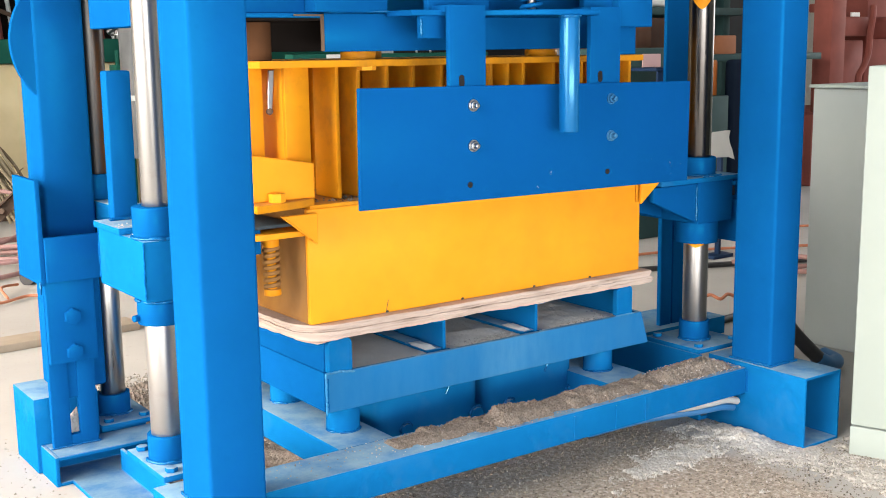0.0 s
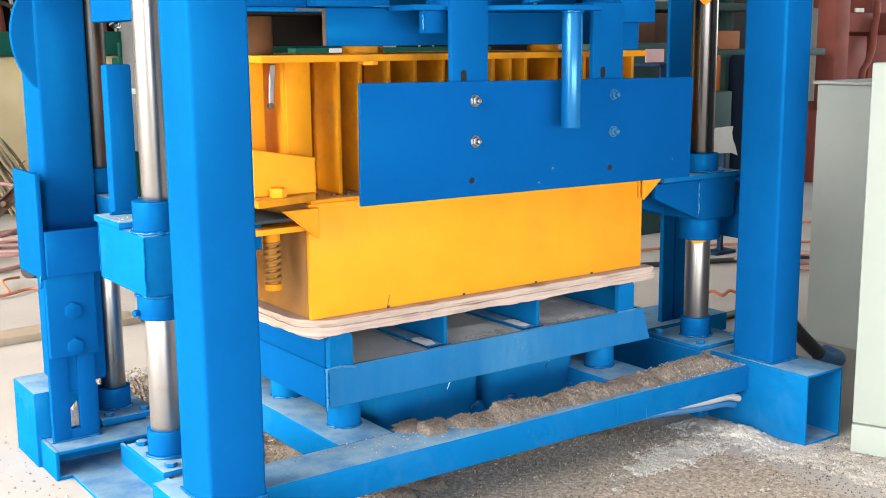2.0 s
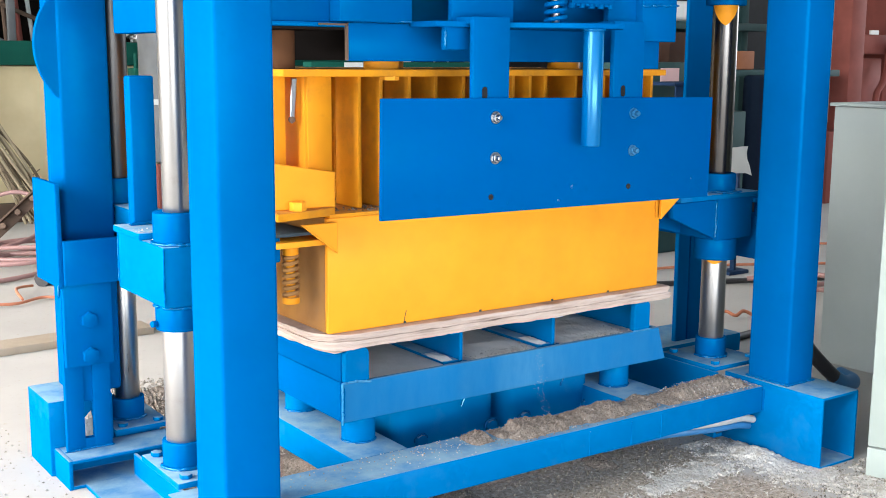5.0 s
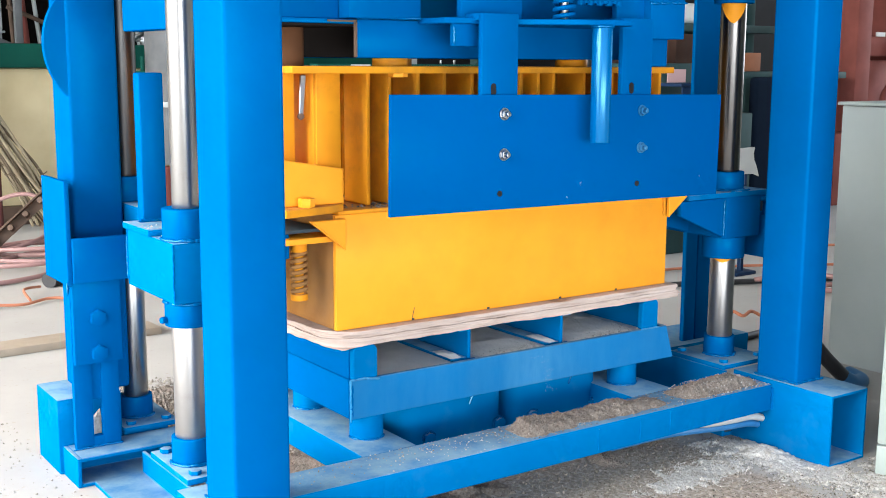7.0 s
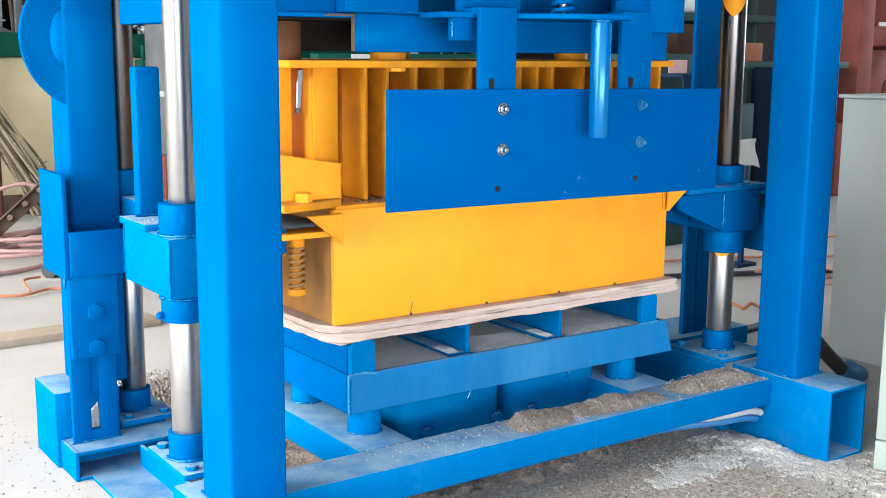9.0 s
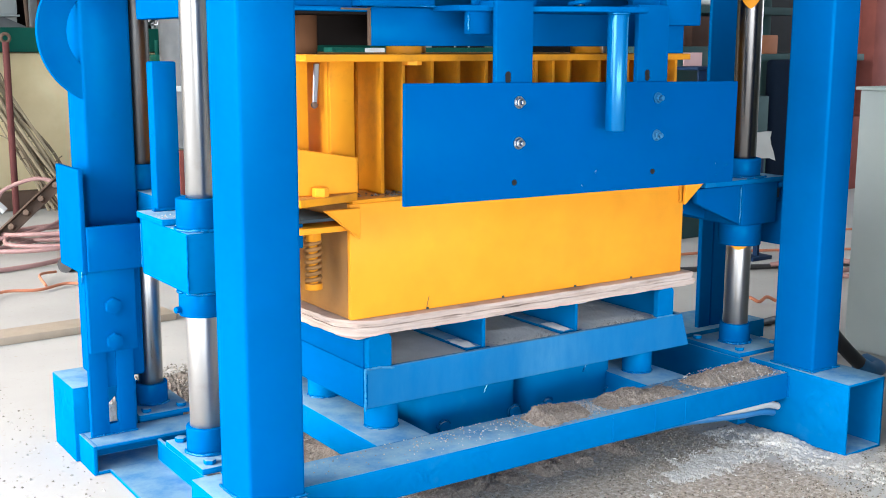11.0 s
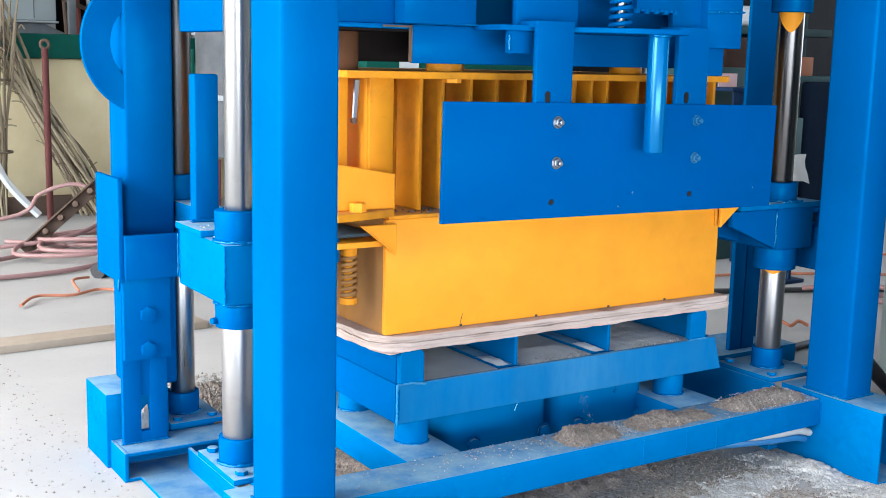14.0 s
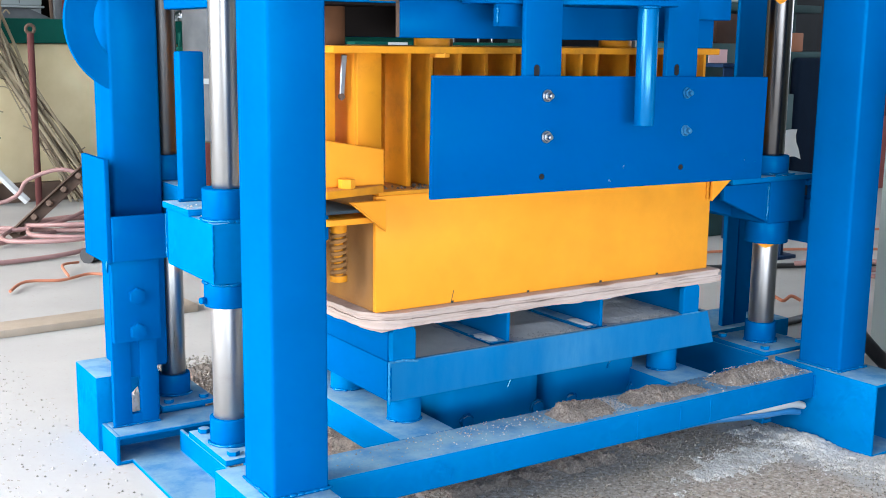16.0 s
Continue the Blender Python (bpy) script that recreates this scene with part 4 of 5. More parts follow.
part("hanging_rod", cyl((0.452, -0.205, 0.718), (0.452, -0.205, 0.934), 0.0190, 26), BLUE_GLOSS, carriage)
for x0, x1 in ((0.205, 0.345), (0.455, 0.470), (0.585, 0.70)):
    part("upper_bracket", box(x0, x1, -0.10, -0.085, 0.9445, 1.25, 0.002), BLUE, carriage)
part("upper_bracket", box(0.66, 0.757, -0.12, -0.02, 0.915, 1.2, 0.002), BLUE, carriage)
part("coil_spring", coil(0.418, -0.135, 0.944, 1.10, 0.018, 0.0045, 11), BLUE, carriage, "blue coil spring")
part("spring_pin", cyl((0.418, -0.135, 0.944), (0.418, -0.135, 1.2), 0.008), ZINC, carriage)
part("lower_tab", box(0.64, 0.73, -0.10, -0.09, 0.86, 0.915, 0.0015), BLUE, carriage)
bm = box(0.475, 0.585, -0.115, -0.100, 0.985, 1.2, 0.001)
for k in range(9):
    cyl((0.480 + 0.0125 * k, -0.108, 0.985), (0.480 + 0.0125 * k, -0.108, 0.976 + 0.004 * (k % 2)), 0.0075, 10, bevel=0, bm=bm)
part("torn_strip", bm, BLUE, carriage, "ragged blue edge")
for x, y in (ROD_R, REAR_R):
    part("collar", cyl((x, y, 1.004), (x, y, 1.10), 0.046), BLUE, carriage)
part("weld_seam", bead([(0.175, -0.121, 0.898), (0.175, -0.121, 0.926)], 0.0032), BLUE_GLOSS, carriage)
part("weld_seam", bead([(0.360, -0.032, 0.900), (0.362, -0.032, 0.918)], 0.0032), BLUE_GLOSS, carriage)
part("weld_seam", bead(around(0.452, -0.205, 0.932, 0.020, 120, 330, 14), 0.0032), BLUE_GLOSS, carriage)
part("weld_seam", bead([(0.66, -0.121, 0.985), (0.757, -0.121, 0.988)], 0.0034), BLUE_GLOSS, carriage)
part("weld_seam", bead([(0.634, -0.143, 0.934), (0.634, -0.143, 0.905)], 0.003), BLUE_GLOSS, carriage)
part("weld_seam", bead([(0.0296, -0.032, 0.942), (0.155, -0.047, 0.943)], 0.0026), BLUE_GLOSS, carriage)

# ---- cabinets ----
cab = thing("control_cabinet", (1.3, -0.5, 0), "pale grey-green sheet metal control cabinet", "cabinet")


def turned(bm):
    bm.transform(Matrix.Translation((1.080, -0.413, 0)) @ Matrix.Rotation(math.atan2(0.36, 0.93), 4, "Z"))
    return bm


part("plinth", turned(box(0.0, 0.5, -0.7, 0.0, 0.0, 0.064, 0.002)), CABINET, cab)
part("body", turned(box(0.0, 0.5, -0.7, 0.0, 0.067, 0.83, 0.004)), CABINET, cab)
cab2 = thing("metal_cabinet", (2.1, 0.0, 0), "grey sheet metal cabinet in the shade", "cabinet")
part("body", box(1.80, 2.35, -0.55, 0.245, 0.0, 0.752, 0.004), CABINET_DARK, cab2)
part("top_edge", box(1.79, 2.36, -0.56, 0.255, 0.7525, 0.762, 0.002), CABINET_DARK, cab2)


# ---- things behind ----
back_panel = thing("panel_tank", (1.0, 4.9, 0), "tan painted low tank with dark green rim", "tank")
part("body", box(-1.6, 3.0, 4.75, 5.6, 0.0, 0.83, 0.01), TAN, back_panel)
part("rim", box(-1.65, 3.05, 4.70, 5.65, 0.832, 0.965, 0.01), GREEN, back_panel, "dark green rim")
pole = thing("steel_pole", (0.405, 4.2, 0), "red-brown steel pole with pale ring on top", "pole")
part("shaft", cyl((0.405, 4.2, 0.0), (0.405, 4.2, 0.885), 0.017, 16), POLE_RED, pole)
part("ring", tube([(0.405 + 0.021 * math.cos(2 * math.pi * k / 10), 4.2, 0.905 + 0.021 * math.sin(2 * math.pi * k / 10)) for k in range(11)], 0.008, 8), RAW, pole)
solid("plastic_strip", tube([(0.02, 4.35, 0.62), (0.12, 4.33, 0.42), (0.22, 4.30, 0.20), (0.36, 4.25, 0.03)], 0.022, 6), FOIL, "crumpled grey plastic strip by the canes", "strip")
beam = thing("steel_angle", (0.35, 3.6, 0), "rusty steel angle bar leaning with bolts", "angle bar")
lean = Matrix.Translation((0.085, 3.35, 0.0)) @ Matrix.Rotation(radians(10), 4, "Z") @ Matrix.Rotation(radians(-38), 4, "Y")
bm = box(0.0, 0.46, -0.026, 0.026, -0.004, 0.004, 0.001)
box(0.0, 0.46, 0.018, 0.026, 0.004, 0.04, 0.001, bm=bm)
bm.transform(lean @ Matrix.Rotation(radians(60), 4, "X"))
part("bar", bm, RAW, beam)
for k in range(5):
    p = lean @ Vector((0.04 + 0.09 * k, -0.01, 0.0))
    part("bolt", cyl(p, p + Vector((-0.015, -0.028, 0.01)), 0.014, 8), RAW, beam)
solid("steel_bar", box(-1.2, 0.7, 4.45, 4.52, 0.0, 0.10, 0.005), RAW, "dark rusty steel bar lying behind the hose", "bar")

# cane bundles leaning on the tank
for k in range(2):
    bundle = thing("cane_bundle", (-0.1 + 0.1 * k, 4.4, 0), "bundle of dry canes tied and leaning", "cane bundle", "cane bundles")
    for j in range(13):
        a = Vector((0.76 - 0.10 * k + random.uniform(-0.05, 0.05), 4.35 + random.uniform(-0.04, 0.04), 0.0))
        b = Vector((0.16 - 0.10 * k + random.uniform(-0.12, 0.12), 4.55 + random.uniform(-0.05, 0.05), 1.05 + 0.25 * k + random.uniform(-0.1, 0.1)))
        mids = [a.lerp(b, u) + Vector((random.uniform(-1, 1), random.uniform(-1, 1), random.uniform(-1, 1))) * 0.024 for u in (0, 0.25, 0.5, 0.75, 1)]
        part("cane", tube(mids, random.uniform(0.004, 0.010), 6), REED_DARK if j % 3 == 0 else REED, bundle)
        if j % 2:
            for u in (0.2, 0.45, 0.62, 0.8):
                q = a.lerp(b, u + random.uniform(-0.05, 0.05))
                twig = Vector((random.uniform(-0.10, 0.06), random.uniform(-0.04, 0.02), random.uniform(0.0, 0.09)))
                part("twig", tube([q, q + twig * 0.5 + Vector((0, 0, 0.012)), q + twig], 0.0032, 5), REED_DARK if random.random() < 0.5 else REED, bundle)

brush = thing("twig_bundle", (0.26, 4.4, 0), "upright bushy bundle of dry brown twigs", "twig bundle", "cane bundles")
for j in range(26):
    a = Vector((0.19 + random.gauss(0, 0.03), 4.42 + random.gauss(0, 0.03), 0.0))
    b = Vector((0.22 + random.gauss(0, 0.055), 4.43 + random.gauss(0, 0.05), random.uniform(0.8, 1.6)))
    mids = [a.lerp(b, u) + Vector((random.uniform(-1, 1), random.uniform(-1, 1), 0)) * 0.022 for u in (0, 0.25, 0.5, 0.75, 1)]
    part("twig", tube(mids, random.uniform(0.003, 0.007), 5), (REED, REED_DARK, REED)[j % 3], brush)
    q = a.lerp(b, random.uniform(0.45, 0.9))
    d = Vector((random.uniform(-0.09, 0.09), random.uniform(-0.04, 0.0), random.uniform(-0.08, 0.08)))
    part("leaf_stalk", tube([q, q + d * 0.5 + Vector((0, 0, 0.02)), q + d], 0.004, 5), REED, brush)
for z in (0.35, 0.72):
    part("tie", tube(around(0.20, 4.42, z, 0.075, 0, 360, 14), 0.006, 6), REED_DARK, brush, "dark twine tie")

# hoses and floor litter
pts = [(-0.75, 2.95, 0.02), (-0.25, 3.0, 0.02), (0.10, 3.2, 0.02), (0.42, 3.35, 0.03), (0.55, 3.1, 0.05), (0.25, 2.95, 0.04), (0.0, 3.15, 0.03), (0.22, 3.45, 0.05), (0.60, 3.4, 0.04), (0.62, 3.05, 0.03), (0.30, 2.75, 0.02), (0.5, 2.7, 0.02), (0.9, 2.9, 0.02)]
solid("air_hose", tube(pts, 0.0098, 10), HOSE, "faded pink rubber hose coiled on the floor", "hose", group="hoses")
pts = [(-0.8, 3.25, 0.02), (-0.2, 3.35, 0.02), (0.25, 3.3, 0.06), (0.50, 3.5, 0.12), (0.50, 3.62, 0.20), (0.40, 3.70, 0.25), (0.26, 3.78, 0.20), (0.10, 3.85, 0.08), (-0.8, 4.0, 0.02)]
solid("air_hose", tube(pts, 0.0098, 10), HOSE, "faded pink rubber hose looping over the bar", "hose", group="hoses")
pts = [(0.35, 2.8, 0.03), (0.55, 3.0, 0.10), (0.52, 3.15, 0.22), (0.40, 3.2, 0.20), (0.36, 3.05, 0.08), (0.5, 2.9, 0.02), (0.75, 2.75, 0.02)]
solid("air_hose", tube(pts, 0.0098, 10), HOSE, "pink rubber hose in a standing loop", "hose", group="hoses")
pts = [(-0.9, 2.75, 0.013), (-0.3, 2.72, 0.013), (0.15, 2.78, 0.013), (0.42, 2.95, 0.03), (0.60, 3.2, 0.05), (0.50, 3.42, 0.06), (0.22, 3.38, 0.05), (0.12, 3.15, 0.04), (0.35, 2.98, 0.04), (0.62, 3.02, 0.03), (0.85, 3.2, 0.02)]
solid("air_hose", tube(pts, 0.0098, 10), HOSE, "faded pink rubber hose in loose loops on the floor", "hose", group="hoses")
pts = [(0.05, 3.55, 0.02), (0.30, 3.25, 0.03), (0.55, 3.12, 0.05), (0.64, 3.32, 0.06), (0.44, 3.52, 0.05), (0.20, 3.5, 0.04), (0.16, 3.28, 0.06), (0.40, 3.12, 0.07), (0.70, 3.2, 0.03)]
solid("air_hose", tube(pts, 0.0098, 10), HOSE, "faded pink rubber hose coiled on the floor", "hose", group="hoses")
solid("rubber_hose", tube([(0.20, 2.62, 0.03), (0.40, 2.78, 0.03), (0.75, 2.95, 0.03), (1.1, 3.2, 0.03)], 0.032, 12), BLACK_HOSE, "short black rubber hose on the floor", "hose", group="hoses")
solid("rope", tube([(-0.18, 2.20, 0.012), (-0.10, 2.32, 0.015), (0.02, 2.30, 0.012), (0.13, 2.36, 0.012), (0.20, 2.30, 0.012)], 0.0055, 8), ROPE, "frayed orange rope end on the floor", "rope")
solid("rope", tube([(0.06, 2.36, 0.012), (0.07, 2.48, 0.03), (0.15, 2.56, 0.02)], 0.005, 8), ROPE, "frayed orange rope strand on the floor", "rope")
bm = box(-1.2, 0.28, -0.055, 0.055, 0.0, 0.024, 0.003)
bm.transform(Matrix.Translation((0.0, 1.69, 0)) @ Matrix.Rotation(radians(3), 4, "Z"))
solid("timber_plank", bm, WOOD, "weathered timber plank lying on the floor", "plank")
solid("power_cable", tube([(1.024, -0.152, 0.066), (0.985, -0.153, 0.077), (0.93, -0.150, 0.078), (0.86, -0.135, 0.077), (0.79, -0.10, 0.077), (0.72, -0.04, 0.05), (0.66, 0.02, 0.013)], 0.0085, 10), CABLE_GREY, "grey cable passing under the beam", "cable", group="cables")
solid("power_cable", tube([(1.024, -0.140, 0.048), (0.98, -0.142, 0.058), (0.92, -0.138, 0.060), (0.85, -0.12, 0.060), (0.78, -0.08, 0.05), (0.70, 0.0, 0.013)], 0.0085, 10), CABLE_BLUE, "blue cable passing under the beam", "cable", group="cables")
bm = tube([(1.33, 0.06, 0.34), (1.36, 0.03, 0.24), (1.41, 0.0, 0.15), (1.47, -0.02, 0.085), (1.52, -0.02, 0.05)], 0.019, 12)
solid("cable_conduit", bm, BLACK_HOSE, "black cable conduit behind the post", "conduit", group="conduits")
solid("cable_conduit", tube([(1.50, -0.02, 0.06), (1.545, -0.025, 0.036), (1.60, -0.01, 0.030), (1.63, 0.05, 0.030)], 0.021, 12), CABLE_BLUE, "blue painted end of the cable conduit", "conduit", group="conduits")
for pts in ([(2.2, 2.2, 0.012), (2.8, 1.9, 0.012), (3.4, 1.7, 0.012), (4.0, 1.3, 0.012)], [(2.0, 1.6, 0.012), (2.6, 1.5, 0.012), (3.2, 1.2, 0.012), (3.6, 0.9, 0.012)]):
    solid("air_line", tube(pts, 0.006, 8), ROPE, "thin orange-red air line on the floor", "air line", group="air lines")
solid("air_line", tube([(1.8, 1.45, 0.012), (2.3, 1.25, 0.014), (2.9, 1.0, 0.012), (3.3, 0.7, 0.012)], 0.011, 8), BLACK_HOSE, "thin black air line on the floor", "air line", group="air lines")
solid("rope", tube([(2.55, 1.15, 0.02), (2.7, 1.0, 0.05), (2.75, 0.85, 0.04), (2.6, 0.9, 0.03), (2.5, 1.0, 0.02), (2.65, 0.8, 0.02)], 0.010, 8), HOSE, "tangle of pale hose ends on the floor", "hose", group="hoses")
solid("rag", tube([(1.94, 0.775, 0.014), (1.98, 0.765, 0.03), (2.0, 0.735, 0.018), (2.045, 0.74, 0.028), (2.07, 0.72, 0.014)], 0.006, 8), ROPE, "crumpled orange-red rag on the floor", "rag")
solid("rubber_hose", tube([(1.71, 0.50, 0.013), (1.76, 0.535, 0.014), (1.83, 0.545, 0.013), (1.95, 0.56, 0.013)], 0.012, 12), BLACK_HOSE, "dark hose end lying behind the machine", "hose", group="hoses")

# machinery and shelving at the back of the hall
rack = thing("storage_rack", (4.4, 3.6, 0), "grey storage rack with boxes and papers", "rack")
for x in (2.9, 4.0, 5.2):
    part("upright", box(x, x + 0.07, 3.5, 3.57, 0, 2.4, 0.004), TEAL, rack)
for z in (0.45, 1.08, 1.7):
    part("shelf_board", box(2.8, 5.4, 3.4, 3.95, z, z + 0.05, 0.004), TEAL, rack)
part("back_sheet", box(2.8, 6.5, 3.955, 3.97, 0.0, 2.4, 0), DARK, rack)
solid("carton", box(3.0, 3.35, 3.42, 3.75, 1.132, 1.33, 0.004), BROWN_DARK, "brown carton on the rack shelf", "carton", group="cartons")
solid("paper_stack", box(3.45, 3.85, 3.41, 3.7, 1.132, 1.19, 0.004), WHITE, "white paper stack on the rack shelf", "papers")
solid("folded_cloth", box(4.15, 4.9, 3.42, 3.8, 1.132, 1.26, 0.04, 4), WHITE, "white cloth bundle on the rack shelf", "cloth")
solid("hanging_cloth", box(4.12, 4.60, 2.5, 2.56, 0.0, 0.80, 0.025, 4), CLOTH_DARK, "dark navy cloth hung over a stand", "cloth")
cab3 = thing("tool_cabinet", (4.0, 2.7, 0), "grey-teal steel tool cabinet in the shade", "cabinet")
part("body", box(3.70, 4.10, 2.5, 2.9, 0.0, 0.60, 0.006), TEAL, cab3)
part("door_gap", box(3.90, 3.905, 2.495, 2.50, 0.03, 0.57, 0), DARK, cab3)
solid("paint_drum", cyl((4.02, 2.62, 0.602), (4.02, 2.62, 0.80), 0.075, 20), ORANGE, "orange paint drum on the cabinet", "drum")
shelf = thing("wall_shelf", (4.2, 2.75, 0), "dim steel shelf unit with white bundles", "shelf")
part("board", box(3.3, 5.0, 2.55, 3.0, 0.79, 0.83, 0.004), TEAL, shelf)
for x in (3.3, 4.95):
    part("leg", box(x, x + 0.05, 2.95, 3.0, 0.0, 1.7, 0.003), TEAL, shelf)
solid("carton", box(4.04, 4.22, 2.56, 2.68, 0.831, 0.935, 0.005), CARD_BROWN, "small orange-brown carton on the shelf", "carton", group="cartons")
solid("folded_cloth", box(3.52, 3.80, 2.56, 2.75, 0.831, 0.862, 0.012, 3), WHITE, "flat white cloth on the shelf", "cloth", group="bundles")
solid("carton", box(3.55, 3.75, 2.58, 2.73, 0.8625, 1.03, 0.006), BROWN_DARK, "dark brown carton on the shelf", "carton", group="cartons")
tool = thing("machine_tool", (2.75, 1.95, 0), "grey-teal machine tool with pink card on its side", "machine tool")
part("body", box(2.62, 2.95, 1.85, 2.2, 0.0, 0.872, 0.012), TEAL, tool)
part("card", box(2.737, 2.850, 1.842, 1.8485, 0.777, 0.845, 0), PINK, tool, "pink card")
part("knob", cyl((2.70, 1.95, 0.872), (2.70, 1.95, 0.905), 0.012, 10), ZINC, tool)
solid("carton", box(2.80, 3.15, 2.3, 2.6, 0.0, 1.02, 0.006), BROWN_DARK, "tall brown carton in the shade", "carton", group="cartons")
bench = thing("work_bench", (2.75, 1.7, 0), "dark blue sheet steel bench", "bench")
part("front", box(2.60, 2.86, 1.62, 1.63, 0.52, 0.772, 0.002), NAVY, bench)
part("top", box(2.58, 2.88, 1.61, 1.82, 0.7725, 0.787, 0.003), NAVY, bench)
for y in (1.64, 1.77):
    part("leg", box(2.83, 2.86, y, y + 0.03, 0, 0.772, 0.002), NAVY, bench)
bm = bmesh.new()
for i in range(5):
    for j in range(5):
        bm.verts.new((2.575 + 0.035 * i - 0.004 * j * (i == 4), 1.30 + 0.012 * math.sin(i * 1.3 + j), 0.425 + 0.027 * j - 0.012 * (i == 4) * (j == 0)))
bm.verts.ensure_lookup_table()
for i in range(4):
    for j in range(4):
        bm.faces.new([bm.verts[q] for q in (i * 5 + j, i * 5 + 5 + j, i * 5 + 6 + j, i * 5 + 1 + j)])
bmesh.ops.solidify(bm, geom=bm.faces[:], thickness=0.002)
solid("paper_sheet", bm, WHITE, "crumpled white paper sheet pinned on a stand", "paper")
stand = thing("paper_stand", (2.66, 1.33, 0), "thin dark steel stand holding a paper", "stand")
part("stick", box(2.67, 2.685, 1.322, 1.345, 0.0, 0.50, 0.002), NAVY, stand)
part("foot", box(2.62, 2.74, 1.30, 1.37, 0.0, 0.015, 0.002), NAVY, stand)
grey = thing("grey_machine", (1.5, 4.3, 0), "dull grey round sheet metal vessel behind the rods", "machine")
part("body", cyl((1.52, 4.40, 0.30), (1.52, 4.40, 1.35), 0.235, 32, bevel=0.01), GREY_MID, grey)
part("hoop", cyl((1.52, 4.40, 0.62), (1.52, 4.40, 0.65), 0.243, 32), HOUSING, grey)
for x in (1.28, 1.68):
    part("leg", box(x, x + 0.05, 4.18, 4.23, 0.0, 0.30, 0.003), RED_BROWN, grey)

press = thing("red_press", (6.0, 3.0, 0), "red-oxide primed steel press frame", "press")
part("base", box(5.0, 6.7, 2.60, 3.35, 0.0, 0.45, 0.01), RED_BROWN, press)
part("column", box(5.20, 5.346, 2.63, 2.768, 0.4505, 2.6, 0.008), RED_BROWN, press)
part("column", box(6.04, 6.5, 2.95, 3.3, 0.4505, 2.6, 0.01), RED_BROWN, press)
part("ram_block", box(5.70, 5.99, 2.90, 3.10, 0.93, 1.06, 0.012), RED_BROWN, press)
part("lower_block", box(5.70, 5.97, 2.92, 3.10, 0.4505, 0.905, 0.012), RED_BROWN, press)
part("cross_bar", box(5.86, 6.4, 3.12, 3.3, 1.10, 1.16, 0.01), RED_BROWN, press)
part("lever", tube([(6.00, 2.88, 1.13), (5.97, 2.86, 1.06), (5.935, 2.85, 0.95), (5.91, 2.84, 0.82), (5.85, 2.83, 0.73), (5.80, 2.83, 0.67), (5.79, 2.83, 0.58)], 0.022, 10), RED_BROWN, press)
part("boss", cyl((6.12, 2.80, 0.985), (6.12, 2.96, 0.985), 0.075, 20), RED_BROWN, press)
part("pin", cyl((6.12, 2.79, 0.90), (6.12, 2.79, 1.07), 0.028, 14), RED_BROWN, press)
part("handle", cyl((6.22, 2.80, 0.965), (6.60, 2.80, 0.975), 0.032, 16), HOSE, press, "faded pink handle grip")
# white patch added in place of a window's highlight
part("highlight_patch", box(5.77, 5.86, 2.885, 2.898, 1.0605, 1.088, 0.001), WHITE, press, "small white patch standing in for a window highlight")
solid("sheet_panel", box(6.62, 6.88, 3.55, 3.60, 0.0, 2.0, 0.006), HOUSING, "pale grey sheet panel standing behind the press", "panel")

# stacked machinery past the tank
housing = thing("machine_housing", (0.5, 5.95, 0), "pale grey sheet metal machine housing behind the tank", "machine housing")
part("body", box(0.10, 0.886, 5.88, 6.25, 1.062, 1.75, 0.012), HOUSING, housing)
part("lip", box(0.09, 0.896, 5.865, 6.26, 1.048, 1.061, 0.003), HOUSING, housing, "folded lower lip")
part("door_gap", box(0.742, 0.747, 5.876, 5.8795, 1.075, 1.70, 0), GREY_MID, housing)
part("pedestal", prism([(0.20, 0.0), (0.98, 0.0), (0.98, 0.97), (0.80, 1.0475), (0.20, 1.0475)], "y", 5.90, 6.2), GREY_MID, housing, "dull grey sloping pedestal")
stack = thing("scrap_frame", (1.1, 6.0, 0), "dim rusty frame of bars stacked behind the tank", "machine parts")
part("back", box(0.99, 2.6, 6.3, 6.34, 0.0, 2.1, 0.004), NEAR_BLACK, stack)
part("strut", box(0.93, 0.975, 5.74, 5.79, 0.0, 1.75, 0.004), GREY_MID, stack)
for k in range(9):
    p0 = Vector((0.99 + 0.11 * k, 5.84, 0.0))
    part("strut", cyl(p0, p0 + Vector((-0.10 - 0.05 * (k % 3), 0.0, 1.85)), 0.014 + 0.006 * (k % 2), 8), (RAW, RED_BROWN, HOUSING)[k % 3], stack)
part("cross_bar", cyl((0.90, 5.815, 1.21), (1.75, 5.815, 0.86), 0.014, 8), RAW, stack)
rail = thing("green_bench", (2.4, 3.35, 0), "dark green steel bench edge behind the mould", "bench")
part("top", box(1.76, 3.0, 3.30, 3.39, 0.825, 0.862, 0.004), GREEN, rail)
part("apron", box(1.77, 2.99, 3.31, 3.325, 0.70, 0.8245, 0.003), GREEN, rail)
for x in (1.80, 2.92):
    part("leg", box(x, x + 0.05, 3.33, 3.38, 0.0, 0.8245, 0.003), GREEN, rail)
for x in (2.53, 2.62):
    part("peg", cyl((x, 3.33, 0.862), (x, 3.33, 0.885), 0.006, 10), ZINC, rail)
solid("paper_label", box(1.95, 2.065, 3.2945, 3.2985, 0.829, 0.860, 0), WHITE, "white paper label stuck on the green bench edge", "label")
vice = thing("tap_fitting", (1.5, 4.9, 0.965), "bright metal pipe fitting on the tank rim", "fitting")
part("body", cyl((1.46, 4.9, 0.965), (1.46, 4.9, 1.03), 0.03, 12), ZINC, vice)
